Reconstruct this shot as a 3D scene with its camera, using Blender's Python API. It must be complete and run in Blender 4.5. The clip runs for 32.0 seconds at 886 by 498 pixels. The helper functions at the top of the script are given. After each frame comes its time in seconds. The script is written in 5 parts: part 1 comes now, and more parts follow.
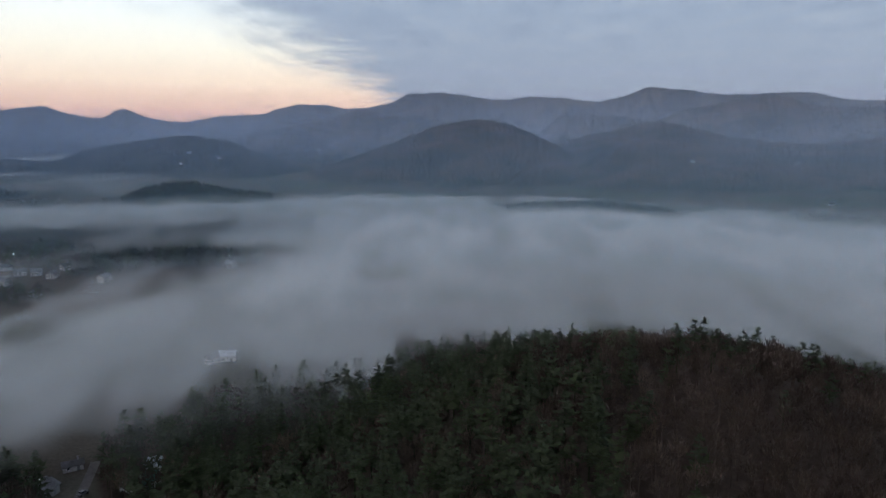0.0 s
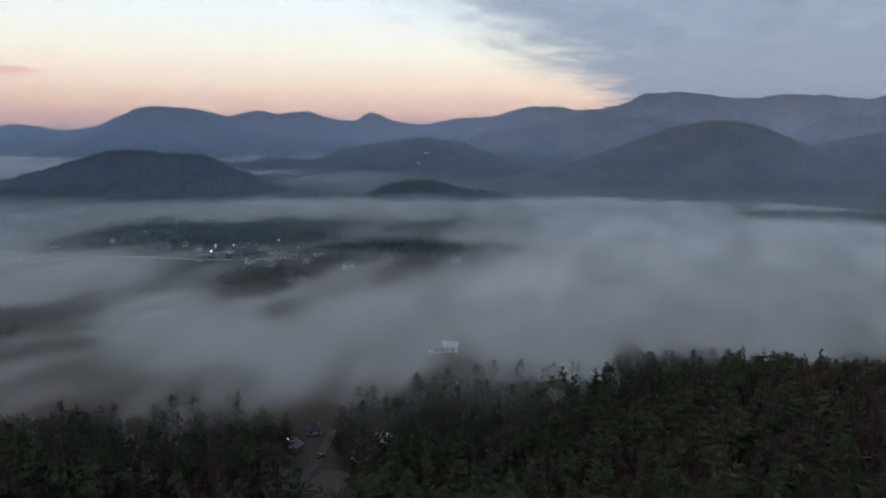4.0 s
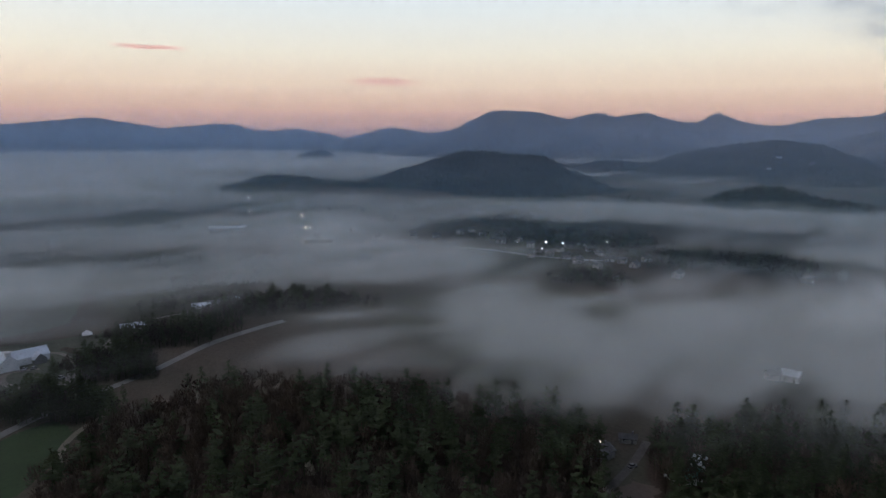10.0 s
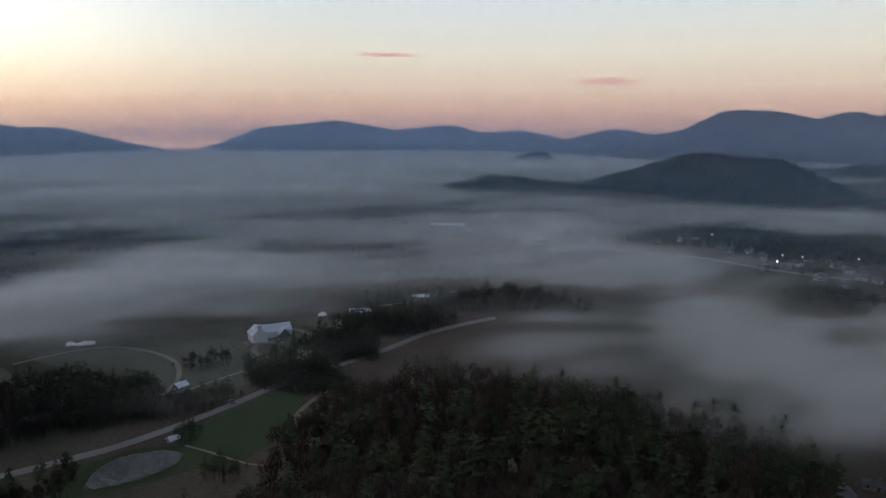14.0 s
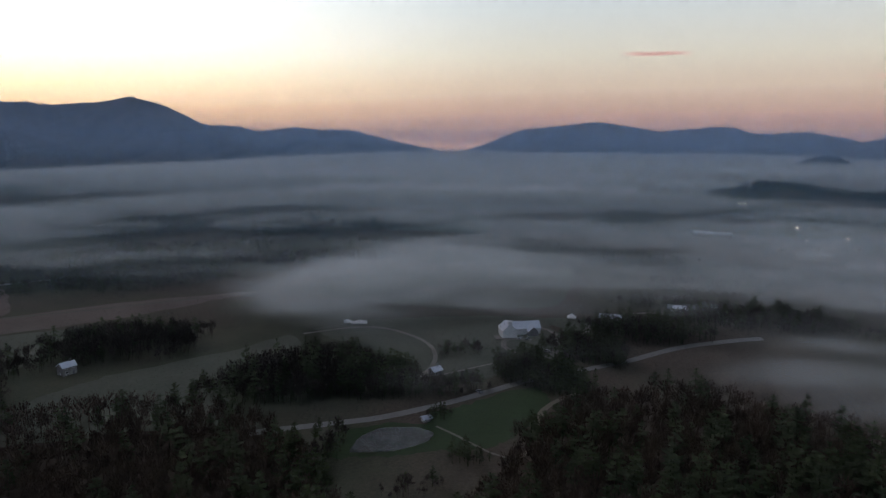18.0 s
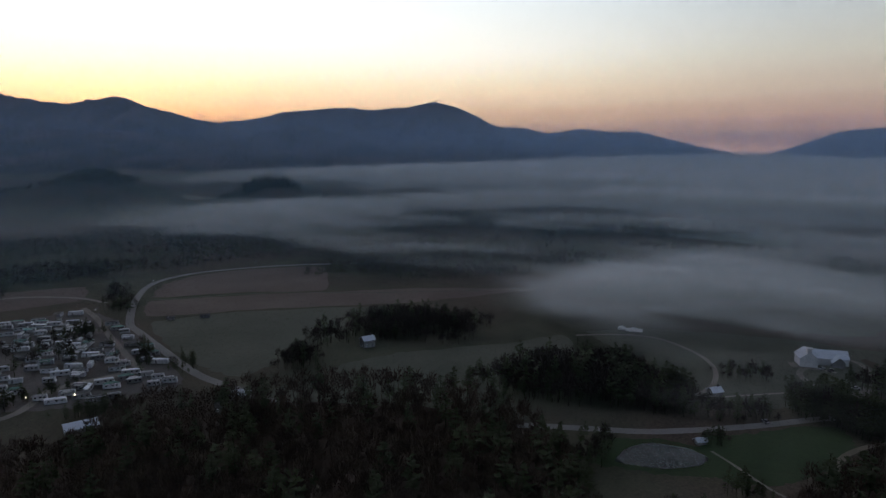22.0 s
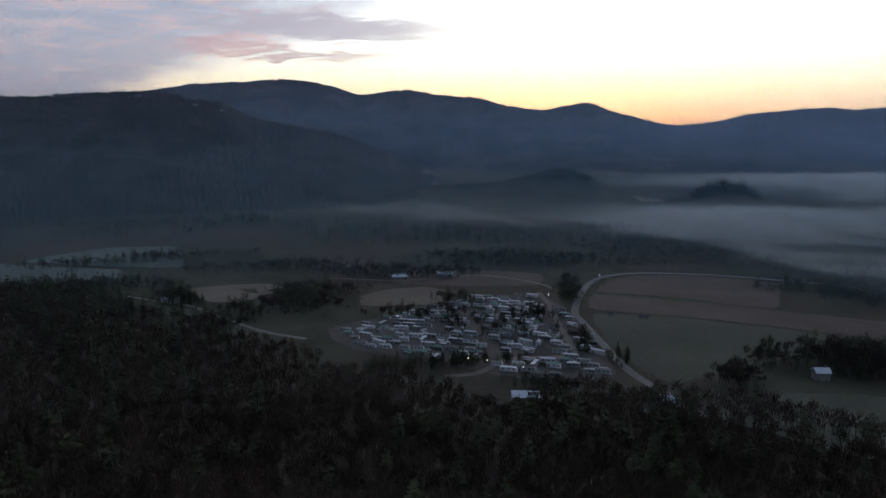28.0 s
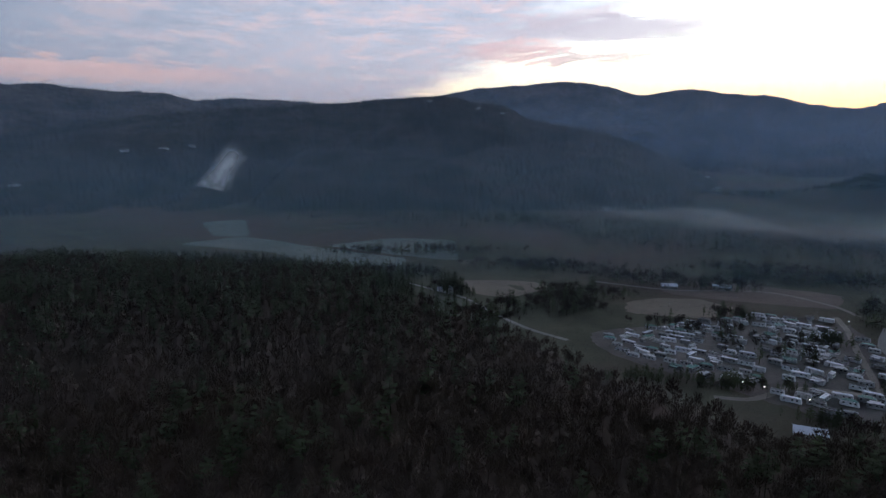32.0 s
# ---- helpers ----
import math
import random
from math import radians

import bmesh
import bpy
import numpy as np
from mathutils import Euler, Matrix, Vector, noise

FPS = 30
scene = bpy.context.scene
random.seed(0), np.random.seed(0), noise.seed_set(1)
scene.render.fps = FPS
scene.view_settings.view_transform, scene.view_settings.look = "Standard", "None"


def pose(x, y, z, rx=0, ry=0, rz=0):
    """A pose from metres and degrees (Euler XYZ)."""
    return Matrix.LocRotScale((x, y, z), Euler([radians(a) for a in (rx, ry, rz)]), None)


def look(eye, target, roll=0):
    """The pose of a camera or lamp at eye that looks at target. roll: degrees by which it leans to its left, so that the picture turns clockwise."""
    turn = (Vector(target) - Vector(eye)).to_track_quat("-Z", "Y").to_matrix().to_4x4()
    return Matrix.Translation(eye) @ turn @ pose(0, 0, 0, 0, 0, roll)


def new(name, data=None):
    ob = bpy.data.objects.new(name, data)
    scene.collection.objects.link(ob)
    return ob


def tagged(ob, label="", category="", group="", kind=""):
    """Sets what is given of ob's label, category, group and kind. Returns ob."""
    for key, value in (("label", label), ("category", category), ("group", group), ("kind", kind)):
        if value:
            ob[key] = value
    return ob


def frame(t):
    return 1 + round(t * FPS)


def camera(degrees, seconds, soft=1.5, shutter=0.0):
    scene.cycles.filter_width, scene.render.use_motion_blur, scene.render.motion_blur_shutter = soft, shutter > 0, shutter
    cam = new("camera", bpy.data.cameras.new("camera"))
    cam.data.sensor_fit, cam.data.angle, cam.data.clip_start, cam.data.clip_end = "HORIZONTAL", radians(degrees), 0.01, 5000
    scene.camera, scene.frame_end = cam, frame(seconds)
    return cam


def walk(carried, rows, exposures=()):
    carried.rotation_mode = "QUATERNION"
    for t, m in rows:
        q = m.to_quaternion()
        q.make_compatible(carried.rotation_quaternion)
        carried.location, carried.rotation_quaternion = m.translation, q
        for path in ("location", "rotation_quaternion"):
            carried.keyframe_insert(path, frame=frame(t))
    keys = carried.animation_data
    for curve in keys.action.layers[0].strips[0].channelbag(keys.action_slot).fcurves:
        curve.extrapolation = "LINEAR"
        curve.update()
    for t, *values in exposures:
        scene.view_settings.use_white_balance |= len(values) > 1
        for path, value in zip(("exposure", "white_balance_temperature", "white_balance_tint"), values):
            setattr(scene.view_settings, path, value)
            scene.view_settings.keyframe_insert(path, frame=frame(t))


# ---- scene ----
# ============ camera ============
CAM_Z = 130.0
TURN = ("0:0.00 0.5:2.31 1:4.71 1.5:7.07 2:9.33 2.5:11.68 3:14.14 3.5:16.61 5.5:25.45 6:27.74 6.5:30.28 7:32.92 7.5:35.19 8:37.24 "
        "8.5:39.41 9:41.56 9.5:43.91 10:46.44 10.5:48.69 11:51.05 11.5:53.39 12:55.70 12.5:58.13 13:60.15 13.5:62.23 14:64.57 14.5:67.20 "
        "16.5:77.70 17:80.47 17.5:83.28 18:85.99 18.5:88.63 19:91.43 19.5:94.35 20:97.36 20.5:100.38 21:103.42 21.5:106.41 22:109.47 "
        "22.5:112.45 23:115.34 23.5:118.28 24:121.30 24.5:124.38 25:127.69 25.5:131.07 27.5:143.14 28:146.24 28.5:149.25 29:152.13 "
        "29.5:154.79 30:157.43 30.5:160.20 31:163.05 31.5:165.97 32:168.82")
cam = camera(66.2, 32.0, soft=1.4)
ROWS = []
for item in TURN.split():
    t, yaw = item.split(":")
    # a hovering drone that turns about the vertical, its lens tilted 9.6 degrees down
    ROWS.append((float(t), Matrix.Translation((0, 0, CAM_Z)) @ Euler((0, 0, radians(float(yaw)))).to_matrix().to_4x4()
                 @ Euler((radians(90 - 9.59), 0, 0)).to_matrix().to_4x4() @ Euler((0, 0, radians(0.39))).to_matrix().to_4x4()))
walk(cam, ROWS, exposures=[(0, 0.26, 6250, 9), (4.5, 0.14, 6300, 9), (9, 0.0, 6450, 10), (14, -0.2, 6500, 10), (20, -0.5, 6400, 10), (24, -0.8, 6050, 9), (28, -0.58, 5900, 8), (32, -0.18, 5850, 8)])
scene.cycles.transparent_max_bounces = 48

SUN_AZ = 137.0


def polar(az, r, z=0.0):
    """A place by its bearing (degrees to the left of the first view), its distance and its height."""
    a = radians(az)
    return Vector((-r * math.sin(a), r * math.cos(a), z))


# ============ node helpers ============
def link(nt, a, b):
    nt.links.new(a, b)


def mth(nt, op, a, b=None, c=None, clamp=False):
    n = nt.nodes.new("ShaderNodeMath")
    n.operation, n.use_clamp = op, clamp
    for i, v in enumerate((a, b, c)):
        if v is None:
            continue
        if isinstance(v, (int, float)):
            n.inputs[i].default_value = v
        else:
            link(nt, v, n.inputs[i])
    return n.outputs[0]


def ramp(nt, fac, stops, smooth=False):
    n = nt.nodes.new("ShaderNodeValToRGB")
    el = n.color_ramp.elements
    if smooth:
        n.color_ramp.interpolation = "EASE"
    while len(el) < len(stops):
        el.new(0.5)
    for e, (p, c) in zip(el, stops):
        e.position = p
        e.color = (*c, 1) if len(c) == 3 else c
    link(nt, fac, n.inputs[0])
    return n.outputs[0]


def mixc(nt, fac, a, b, mode="MIX"):
    n = nt.nodes.new("ShaderNodeMix")
    n.data_type, n.blend_type = "RGBA", mode
    for sock, v in ((n.inputs[0], fac), (n.inputs[6], a), (n.inputs[7], b)):
        if isinstance(v, (int, float)):
            sock.default_value = v
        elif isinstance(v, tuple):
            sock.default_value = (*v, 1)
        else:
            link(nt, v, sock)
    return n.outputs[2]


def smoothstep(nt, v, lo, hi):
    n = nt.nodes.new("ShaderNodeMapRange")
    n.interpolation_type = "SMOOTHSTEP"
    link(nt, v, n.inputs[0])
    n.inputs[1].default_value, n.inputs[2].default_value = lo, hi
    return n.outputs[0]


def noise_tex(nt, vec, scale, detail=4.0, rough=0.55, stretch=None, distortion=0.0):
    if stretch:
        m = nt.nodes.new("ShaderNodeMapping")
        m.inputs["Scale"].default_value = stretch
        link(nt, vec, m.inputs["Vector"])
        vec = m.outputs[0]
    n = nt.nodes.new("ShaderNodeTexNoise")
    n.inputs["Scale"].default_value, n.inputs["Detail"].default_value = scale, detail
    n.inputs["Roughness"].default_value, n.inputs["Distortion"].default_value = rough, distortion
    link(nt, vec, n.inputs["Vector"])
    return n.outputs["Fac"]


# ============ sky and light ============
world = bpy.data.worlds.new("dawn_sky")
scene.world = world
world.use_nodes = True
nt = world.node_tree
nt.nodes.clear()
tc = nt.nodes.new("ShaderNodeTexCoord")
sep = nt.nodes.new("ShaderNodeSeparateXYZ")
link(nt, tc.outputs["Generated"], sep.inputs[0])
X, Y, Z = sep.outputs
sky = nt.nodes.new("ShaderNodeTexSky")
sky.sky_type, sky.sun_disc = "NISHITA", False
sky.sun_elevation, sky.sun_rotation = radians(1.5), radians(-SUN_AZ)
sky.altitude, sky.air_density, sky.dust_density = 700, 1.0, 1.6
# clear dawn air: pink over the horizon, cream above it, blue overhead
zpos = mth(nt, "MAXIMUM", Z, 0.0)
clear = ramp(nt, mth(nt, "POWER", zpos, 0.5), [
    (0.0, (1.10, 0.60, 0.46)), (0.17, (1.06, 0.63, 0.48)), (0.25, (1.0, 0.76, 0.59)), (0.33, (0.92, 0.85, 0.73)),
    (0.42, (0.76, 0.82, 0.85)), (0.6, (0.42, 0.50, 0.60)), (1.0, (0.22, 0.30, 0.44))])
sv = polar(SUN_AZ, 1)
flat = mth(nt, "SQRT", mth(nt, "ADD", mth(nt, "MULTIPLY", X, X), mth(nt, "MULTIPLY", Y, Y)))
toward = mth(nt, "DIVIDE", mth(nt, "ADD", mth(nt, "MULTIPLY", X, sv.x), mth(nt, "MULTIPLY", Y, sv.y)), mth(nt, "MAXIMUM", flat, 0.001))
glow = smoothstep(nt, toward, 0.35, 1.0)
low = mth(nt, "SUBTRACT", 1.0, smoothstep(nt, zpos, 0.0, 0.55))
glow = mth(nt, "MULTIPLY", mth(nt, "POWER", glow, 2.0), low)
glow_col = ramp(nt, zpos, [(0.0, (1.0, 0.66, 0.27)), (0.06, (1.1, 0.93, 0.58)), (0.12, (1.2, 1.17, 1.08)), (0.5, (0.8, 0.92, 1.05))])
clear = mixc(nt, glow, clear, mixc(nt, 1.0, clear, glow_col, "ADD"))
clear = mixc(nt, 0.07, clear, sky.outputs[0], "ADD")
# one flat deck of cloud overhead, with its straight edge to the west of the hill
inv = mth(nt, "DIVIDE", 1.0, mth(nt, "MAXIMUM", Z, 0.012))
U, V = mth(nt, "MULTIPLY", X, inv), mth(nt, "MULTIPLY", Y, inv)
comb = nt.nodes.new("ShaderNodeCombineXYZ")
link(nt, U, comb.inputs[0])
link(nt, V, comb.inputs[1])
n1 = noise_tex(nt, comb.outputs[0], 0.55, 6, 0.6, (1.0, 0.45, 1))
n2 = noise_tex(nt, comb.outputs[0], 2.2, 6, 0.65, (1.0, 0.5, 1), 0.6)
edge = mth(nt, "SUBTRACT", mth(nt, "ADD", U, 2.6), mth(nt, "MULTIPLY", mth(nt, "MINIMUM", mth(nt, "MAXIMUM", V, -25.0), 10.0), 0.045))
edge = mth(nt, "ADD", edge, mth(nt, "MULTIPLY", mth(nt, "SUBTRACT", n1, 0.5), 2.6))
edge = mth(nt, "ADD", edge, mth(nt, "MULTIPLY", mth(nt, "SUBTRACT", n2, 0.5), 2.0))
deck = mth(nt, "MULTIPLY", smoothstep(nt, edge, -0.5, 1.3), smoothstep(nt, Z, 0.018, 0.05))
body = ramp(nt, n2, [(0.3, (0.22, 0.275, 0.375)), (0.5, (0.255, 0.315, 0.42)), (0.7, (0.31, 0.365, 0.455))])
sunside = smoothstep(nt, toward, 0.1, 0.95)
lit = ramp(nt, n2, [(0.3, (0.56, 0.58, 0.69)), (0.5, (0.70, 0.69, 0.79)), (0.6, (0.95, 0.74, 0.76)), (0.72, (1.1, 0.95, 0.9))])
n3 = noise_tex(nt, comb.outputs[0], 5.5, 5, 0.6, (0.55, 1.5, 1), 1.2)
rip = smoothstep(nt, n3, 0.46, 0.66)
lit = mixc(nt, mth(nt, "MULTIPLY", rip, 0.45), lit, (1.02, 0.70, 0.68))
lit = mixc(nt, mth(nt, "MULTIPLY", smoothstep(nt, n3, 0.52, 0.36), 0.4), lit, (0.50, 0.53, 0.66))
body = mixc(nt, mth(nt, "MULTIPLY", rip, 0.12), body, (0.40, 0.45, 0.53))
body = mixc(nt, sunside, body, lit)
# the deck is thickest, and darkest, overhead
thick = mth(nt, "SUBTRACT", 1.0, mth(nt, "MULTIPLY", smoothstep(nt, Z, 0.2, 0.9), 0.1))
body = mixc(nt, 1.0, body, thick, "MULTIPLY")
col = mixc(nt, mth(nt, "MULTIPLY", deck, 0.93), clear, body)
# thin streaks of cloud in the clear part, pink and, above the dawn, mauve
for az, el, wide, thick, amount, hue in ((51.4, 4.2, 0.060, 0.0060, 0.75, (0.92, 0.52, 0.45)), (69.2, 6.3, 0.048, 0.0042, 0.9, (0.92, 0.52, 0.45)), (156, 8.2, 0.20, 0.020, 0.85, (0.82, 0.72, 0.78)), (158, 6.2, 0.15, 0.010, 0.8, (0.95, 0.78, 0.74)), (163, 6.6, 0.09, 0.016, 0.55, (1.05, 0.62, 0.58)), (197, 4.4, 0.26, 0.016, 0.6, (1.1, 0.66, 0.55)), (150, 7.6, 0.05, 0.004, 0.9, (1.3, 1.2, 1.1))):
    d = polar(az, math.cos(radians(el)), math.sin(radians(el)))
    side = polar(az + 90, 1)
    along = mth(nt, "ADD", mth(nt, "MULTIPLY", X, side.x), mth(nt, "MULTIPLY", Y, side.y))
    front = mth(nt, "GREATER_THAN", mth(nt, "ADD", mth(nt, "MULTIPLY", X, d.x), mth(nt, "MULTIPLY", Y, d.y)), 0.0)
    up = mth(nt, "SUBTRACT", Z, mth(nt, "ADD", d.z, mth(nt, "MULTIPLY", mth(nt, "SUBTRACT", n2, 0.5), 0.012 if thick < 0.009 else 0.07)))
    q = mth(nt, "ADD", mth(nt, "POWER", mth(nt, "ABSOLUTE", mth(nt, "DIVIDE", along, wide)), 2.0), mth(nt, "POWER", mth(nt, "ABSOLUTE", mth(nt, "DIVIDE", up, thick)), 2.0))
    m = mth(nt, "MULTIPLY", mth(nt, "SUBTRACT", 1.0, smoothstep(nt, q, 0.0, 1.3)), front)
    col = mixc(nt, mth(nt, "MULTIPLY", m, amount), col, hue)
bg = nt.nodes.new("ShaderNodeBackground")
link(nt, col, bg.inputs[0])
bg.inputs[1].default_value = 1.0
out = nt.nodes.new("ShaderNodeOutputWorld")
link(nt, bg.outputs[0], out.inputs[0])

sun_data = bpy.data.lights.new("sun", "SUN")
sun_data.energy, sun_data.angle, sun_data.color = 0.12, radians(12), (1.0, 0.85, 0.68)
sun = new("sun", sun_data)
sun.matrix_world = look(polar(SUN_AZ, 1000, 300), (0, 0, 0))


# ============ materials ============
def material(name, dark, light, scale=0.2, fine=2.0, rough=0.9, bump=0.0, vary=0.0, island=False, metal=0.0, coord="Object", spread=0.5, lo=0.34, hi=0.66):
    m = bpy.data.materials.new(name)
    m.use_nodes = True
    t = m.node_tree
    b = t.nodes["Principled BSDF"]
    c = t.nodes.new("ShaderNodeTexCoord").outputs[coord]
    big, small = noise_tex(t, c, scale, 3), noise_tex(t, c, fine, 5, 0.65)
    f = mth(t, "ADD", mth(t, "MULTIPLY", big, 1 - spread), mth(t, "MULTIPLY", small, spread))
    base = ramp(t, f, [(lo, dark), (hi, light)])
    if vary:
        if island:
            rnd = t.nodes.new("ShaderNodeNewGeometry").outputs["Random Per Island"]
        else:
            rnd = t.nodes.new("ShaderNodeObjectInfo").outputs["Random"]
        hsv = t.nodes.new("ShaderNodeHueSaturation")
        link(t, base, hsv.inputs["Color"])
        link(t, mth(t, "ADD", mth(t, "MULTIPLY", rnd, vary), 1 - vary * 0.5), hsv.inputs["Value"])
        link(t, mth(t, "ADD", mth(t, "MULTIPLY", rnd, vary * 0.06), 0.5 - vary * 0.03), hsv.inputs["Hue"])
        base = hsv.outputs[0]
    link(t, base, b.inputs["Base Color"])
    b.inputs["Roughness"].default_value, b.inputs["Metallic"].default_value = rough, metal
    b.inputs["Specular IOR Level"].default_value = 0.25
    if bump:
        n = t.nodes.new("ShaderNodeBump")
        n.inputs["Strength"].default_value, n.inputs["Distance"].default_value = 0.6, bump
        link(t, small, n.inputs["Height"])
        link(t, n.outputs[0], b.inputs["Normal"])
    return m


def glowing(name, colour, strength):
    m = bpy.data.materials.new(name)
    m.use_nodes = True
    b = m.node_tree.nodes["Principled BSDF"]
    b.inputs["Base Color"].default_value = (*colour, 1)
    b.inputs["Emission Color"].default_value = (*colour, 1)
    b.inputs["Emission Strength"].default_value = strength
    return m


def vapour(name, colour, amount, scale, stretch, lo, hi, offset, torn=False):
    """Thin vapour: scatters light both ways, as much as its cover says, broken up by wisps."""
    m = bpy.data.materials.new(name)
    m.use_nodes = True
    t = m.node_tree
    t.nodes.clear()
    o = t.nodes.new("ShaderNodeOutputMaterial")
    c = t.nodes.new("ShaderNodeTexCoord").outputs["Object"]
    mp = t.nodes.new("ShaderNodeMapping")
    mp.inputs["Location"].default_value = offset
    link(t, c, mp.inputs["Vector"])
    big = noise_tex(t, mp.outputs[0], scale, 4, 0.5, stretch, 0.5)
    wide = noise_tex(t, mp.outputs[0], scale * 0.3, 2, 0.5, stretch, 0.3)
    at = t.nodes.new("ShaderNodeAttribute")
    at.attribute_name = "cover"
    cover = at.outputs["Fac"]
    if torn:
        # where a bank is thick its body closes up, where it thins out it tears into wisps
        fine = noise_tex(t, mp.outputs[0], scale * 3.0, 4, 0.55, stretch, 0.6)
        big = mth(t, "ADD", mth(t, "ADD", mth(t, "MULTIPLY", big, 0.46), mth(t, "MULTIPLY", wide, 0.38)), mth(t, "MULTIPLY", fine, 0.16))
        body_ = mth(t, "MULTIPLY", mth(t, "SUBTRACT", mth(t, "MINIMUM", cover, 1.3), 0.6), 0.19)
        wisp = smoothstep(t, mth(t, "ADD", big, body_), lo, hi)
        wisp = mth(t, "ADD", mth(t, "MULTIPLY", wisp, 0.74), mth(t, "MULTIPLY", cover, 0.26))
        wisp = mth(t, "MULTIPLY", wisp, smoothstep(t, cover, 0.0, 0.6))
    else:
        big = mth(t, "ADD", mth(t, "MULTIPLY", big, 0.6), mth(t, "MULTIPLY", wide, 0.4))
        wisp = mth(t, "MULTIPLY", smoothstep(t, big, lo, hi), cover)
    alpha = mth(t, "MULTIPLY", wisp, amount, clamp=True)
    d, tl, tr = (t.nodes.new(n) for n in ("ShaderNodeBsdfDiffuse", "ShaderNodeBsdfTranslucent", "ShaderNodeBsdfTransparent"))
    d.inputs[0].default_value = tl.inputs[0].default_value = (*colour, 1)
    a, b = t.nodes.new("ShaderNodeMixShader"), t.nodes.new("ShaderNodeMixShader")
    a.inputs[0].default_value = 0.1
    link(t, d.outputs[0], a.inputs[1])
    link(t, tl.outputs[0], a.inputs[2])
    link(t, alpha, b.inputs[0])
    link(t, tr.outputs[0], b.inputs[1])
    link(t, a.outputs[0], b.inputs[2])
    link(t, b.outputs[0], o.inputs[0])
    return m


M_BARK = material("pine_bark", (0.05, 0.035, 0.025), (0.12, 0.085, 0.06), 0.5, 4)
M_BARE = material("bare_twigs", (0.036, 0.025, 0.019), (0.098, 0.068, 0.051), 0.05, 1.5, vary=0.7, island=False)
M_BARE_STUFF = material("bare_woods", (0.038, 0.027, 0.022), (0.098, 0.070, 0.055), 0.07, 0.6, vary=0.3, island=True)
M_NEEDLE = material("pine_needles", (0.022, 0.034, 0.014), (0.055, 0.075, 0.026), 0.08, 1.6, vary=0.8)
M_NEEDLE_STUFF = material("pine_woods", (0.016, 0.025, 0.012), (0.046, 0.058, 0.022), 0.10, 1.2, vary=0.4, island=True)
M_HILLWOODS = material("hill_woods", (0.009, 0.010, 0.010), (0.072, 0.050, 0.038), 0.007, 0.06, bump=6.0, spread=0.5, lo=0.38, hi=0.64)
M_FARWOODS = material("mountain_woods", (0.010, 0.012, 0.014), (0.070, 0.056, 0.048), 0.004, 0.035, bump=12.0, spread=0.5, lo=0.4, hi=0.6)
M_CONIFER = material("conifer_hill", (0.007, 0.010, 0.010), (0.034, 0.032, 0.028), 0.012, 0.08, bump=6.0, spread=0.5, lo=0.40, hi=0.62)
M_ROAD = material("asphalt", (0.13, 0.13, 0.13), (0.21, 0.207, 0.20), 0.05, 1.0)
M_GRAVEL = material("gravel", (0.12, 0.11, 0.10), (0.21, 0.195, 0.175), 0.08, 1.5)
M_GREEN = material("green_field", (0.018, 0.036, 0.014), (0.034, 0.058, 0.022), 0.02, 0.6)
M_PALE = material("frosted_field", (0.075, 0.095, 0.082), (0.135, 0.16, 0.138), 0.015, 0.4)
M_DULL = material("dull_pasture", (0.050, 0.058, 0.043), (0.090, 0.098, 0.074), 0.02, 0.4)
M_BROWN = material("bare_field", (0.072, 0.058, 0.049), (0.13, 0.107, 0.09), 0.02, 0.5)
M_STRAW = material("straw_field", (0.105, 0.09, 0.072), (0.17, 0.15, 0.12), 0.02, 0.5)
M_WHITE = material("white_siding", (0.55, 0.56, 0.58), (0.78, 0.78, 0.78), 0.3, 3, 0.6, vary=0.25)
M_METAL = material("metal_roof", (0.40, 0.45, 0.52), (0.60, 0.65, 0.72), 0.2, 2, 0.45, metal=0.0, vary=0.2)
M_TRAILER = material("trailer_shell", (0.22, 0.23, 0.25), (0.55, 0.55, 0.55), 0.3, 2, 0.5, vary=1.1)
M_TRAILROOF = material("trailer_roof", (0.10, 0.115, 0.13), (0.52, 0.54, 0.56), 0.12, 0.8, 0.6, vary=1.2)
M_SHINGLE = material("shingles", (0.05, 0.052, 0.055), (0.14, 0.14, 0.145), 0.4, 4, 0.85, vary=0.6)
M_GREENROOF = material("green_roof", (0.05, 0.13, 0.12), (0.09, 0.2, 0.18), 0.3, 3, 0.6, vary=0.4)
M_TRIM = material("grey_trim", (0.10, 0.10, 0.11), (0.2, 0.2, 0.21), 1, 6, 0.6)
M_GLASS = material("dark_glass", (0.015, 0.018, 0.022), (0.03, 0.034, 0.04), 0.5, 3, 0.12)
M_RUBBER = material("rubber", (0.015, 0.015, 0.015), (0.03, 0.03, 0.03), 2, 9, 0.8)
M_CARS = material("car_paint", (0.12, 0.13, 0.15), (0.42, 0.42, 0.42), 0.1, 3, 0.3, vary=1.2)
M_WATER = material("pond_water", (0.012, 0.016, 0.016), (0.02, 0.026, 0.026), 0.05, 1.0, 0.15)
M_LAMP = glowing("lamp_glow", (1.0, 0.72, 0.42), 14.0)
M_LAMPW = glowing("lamp_white", (1.0, 0.93, 0.82), 14.0)
M_WALLS = material("house_walls", (0.16, 0.155, 0.15), (0.36, 0.35, 0.34), 0.2, 3, 0.7, vary=0.8)
M_YARD = material("yard_gravel", (0.05, 0.048, 0.045), (0.12, 0.113, 0.105), 0.06, 0.7)
M_FARTREES = material("far_bare_woods", (0.026, 0.022, 0.020), (0.065, 0.052, 0.044), 0.07, 0.6, vary=0.3, island=True)
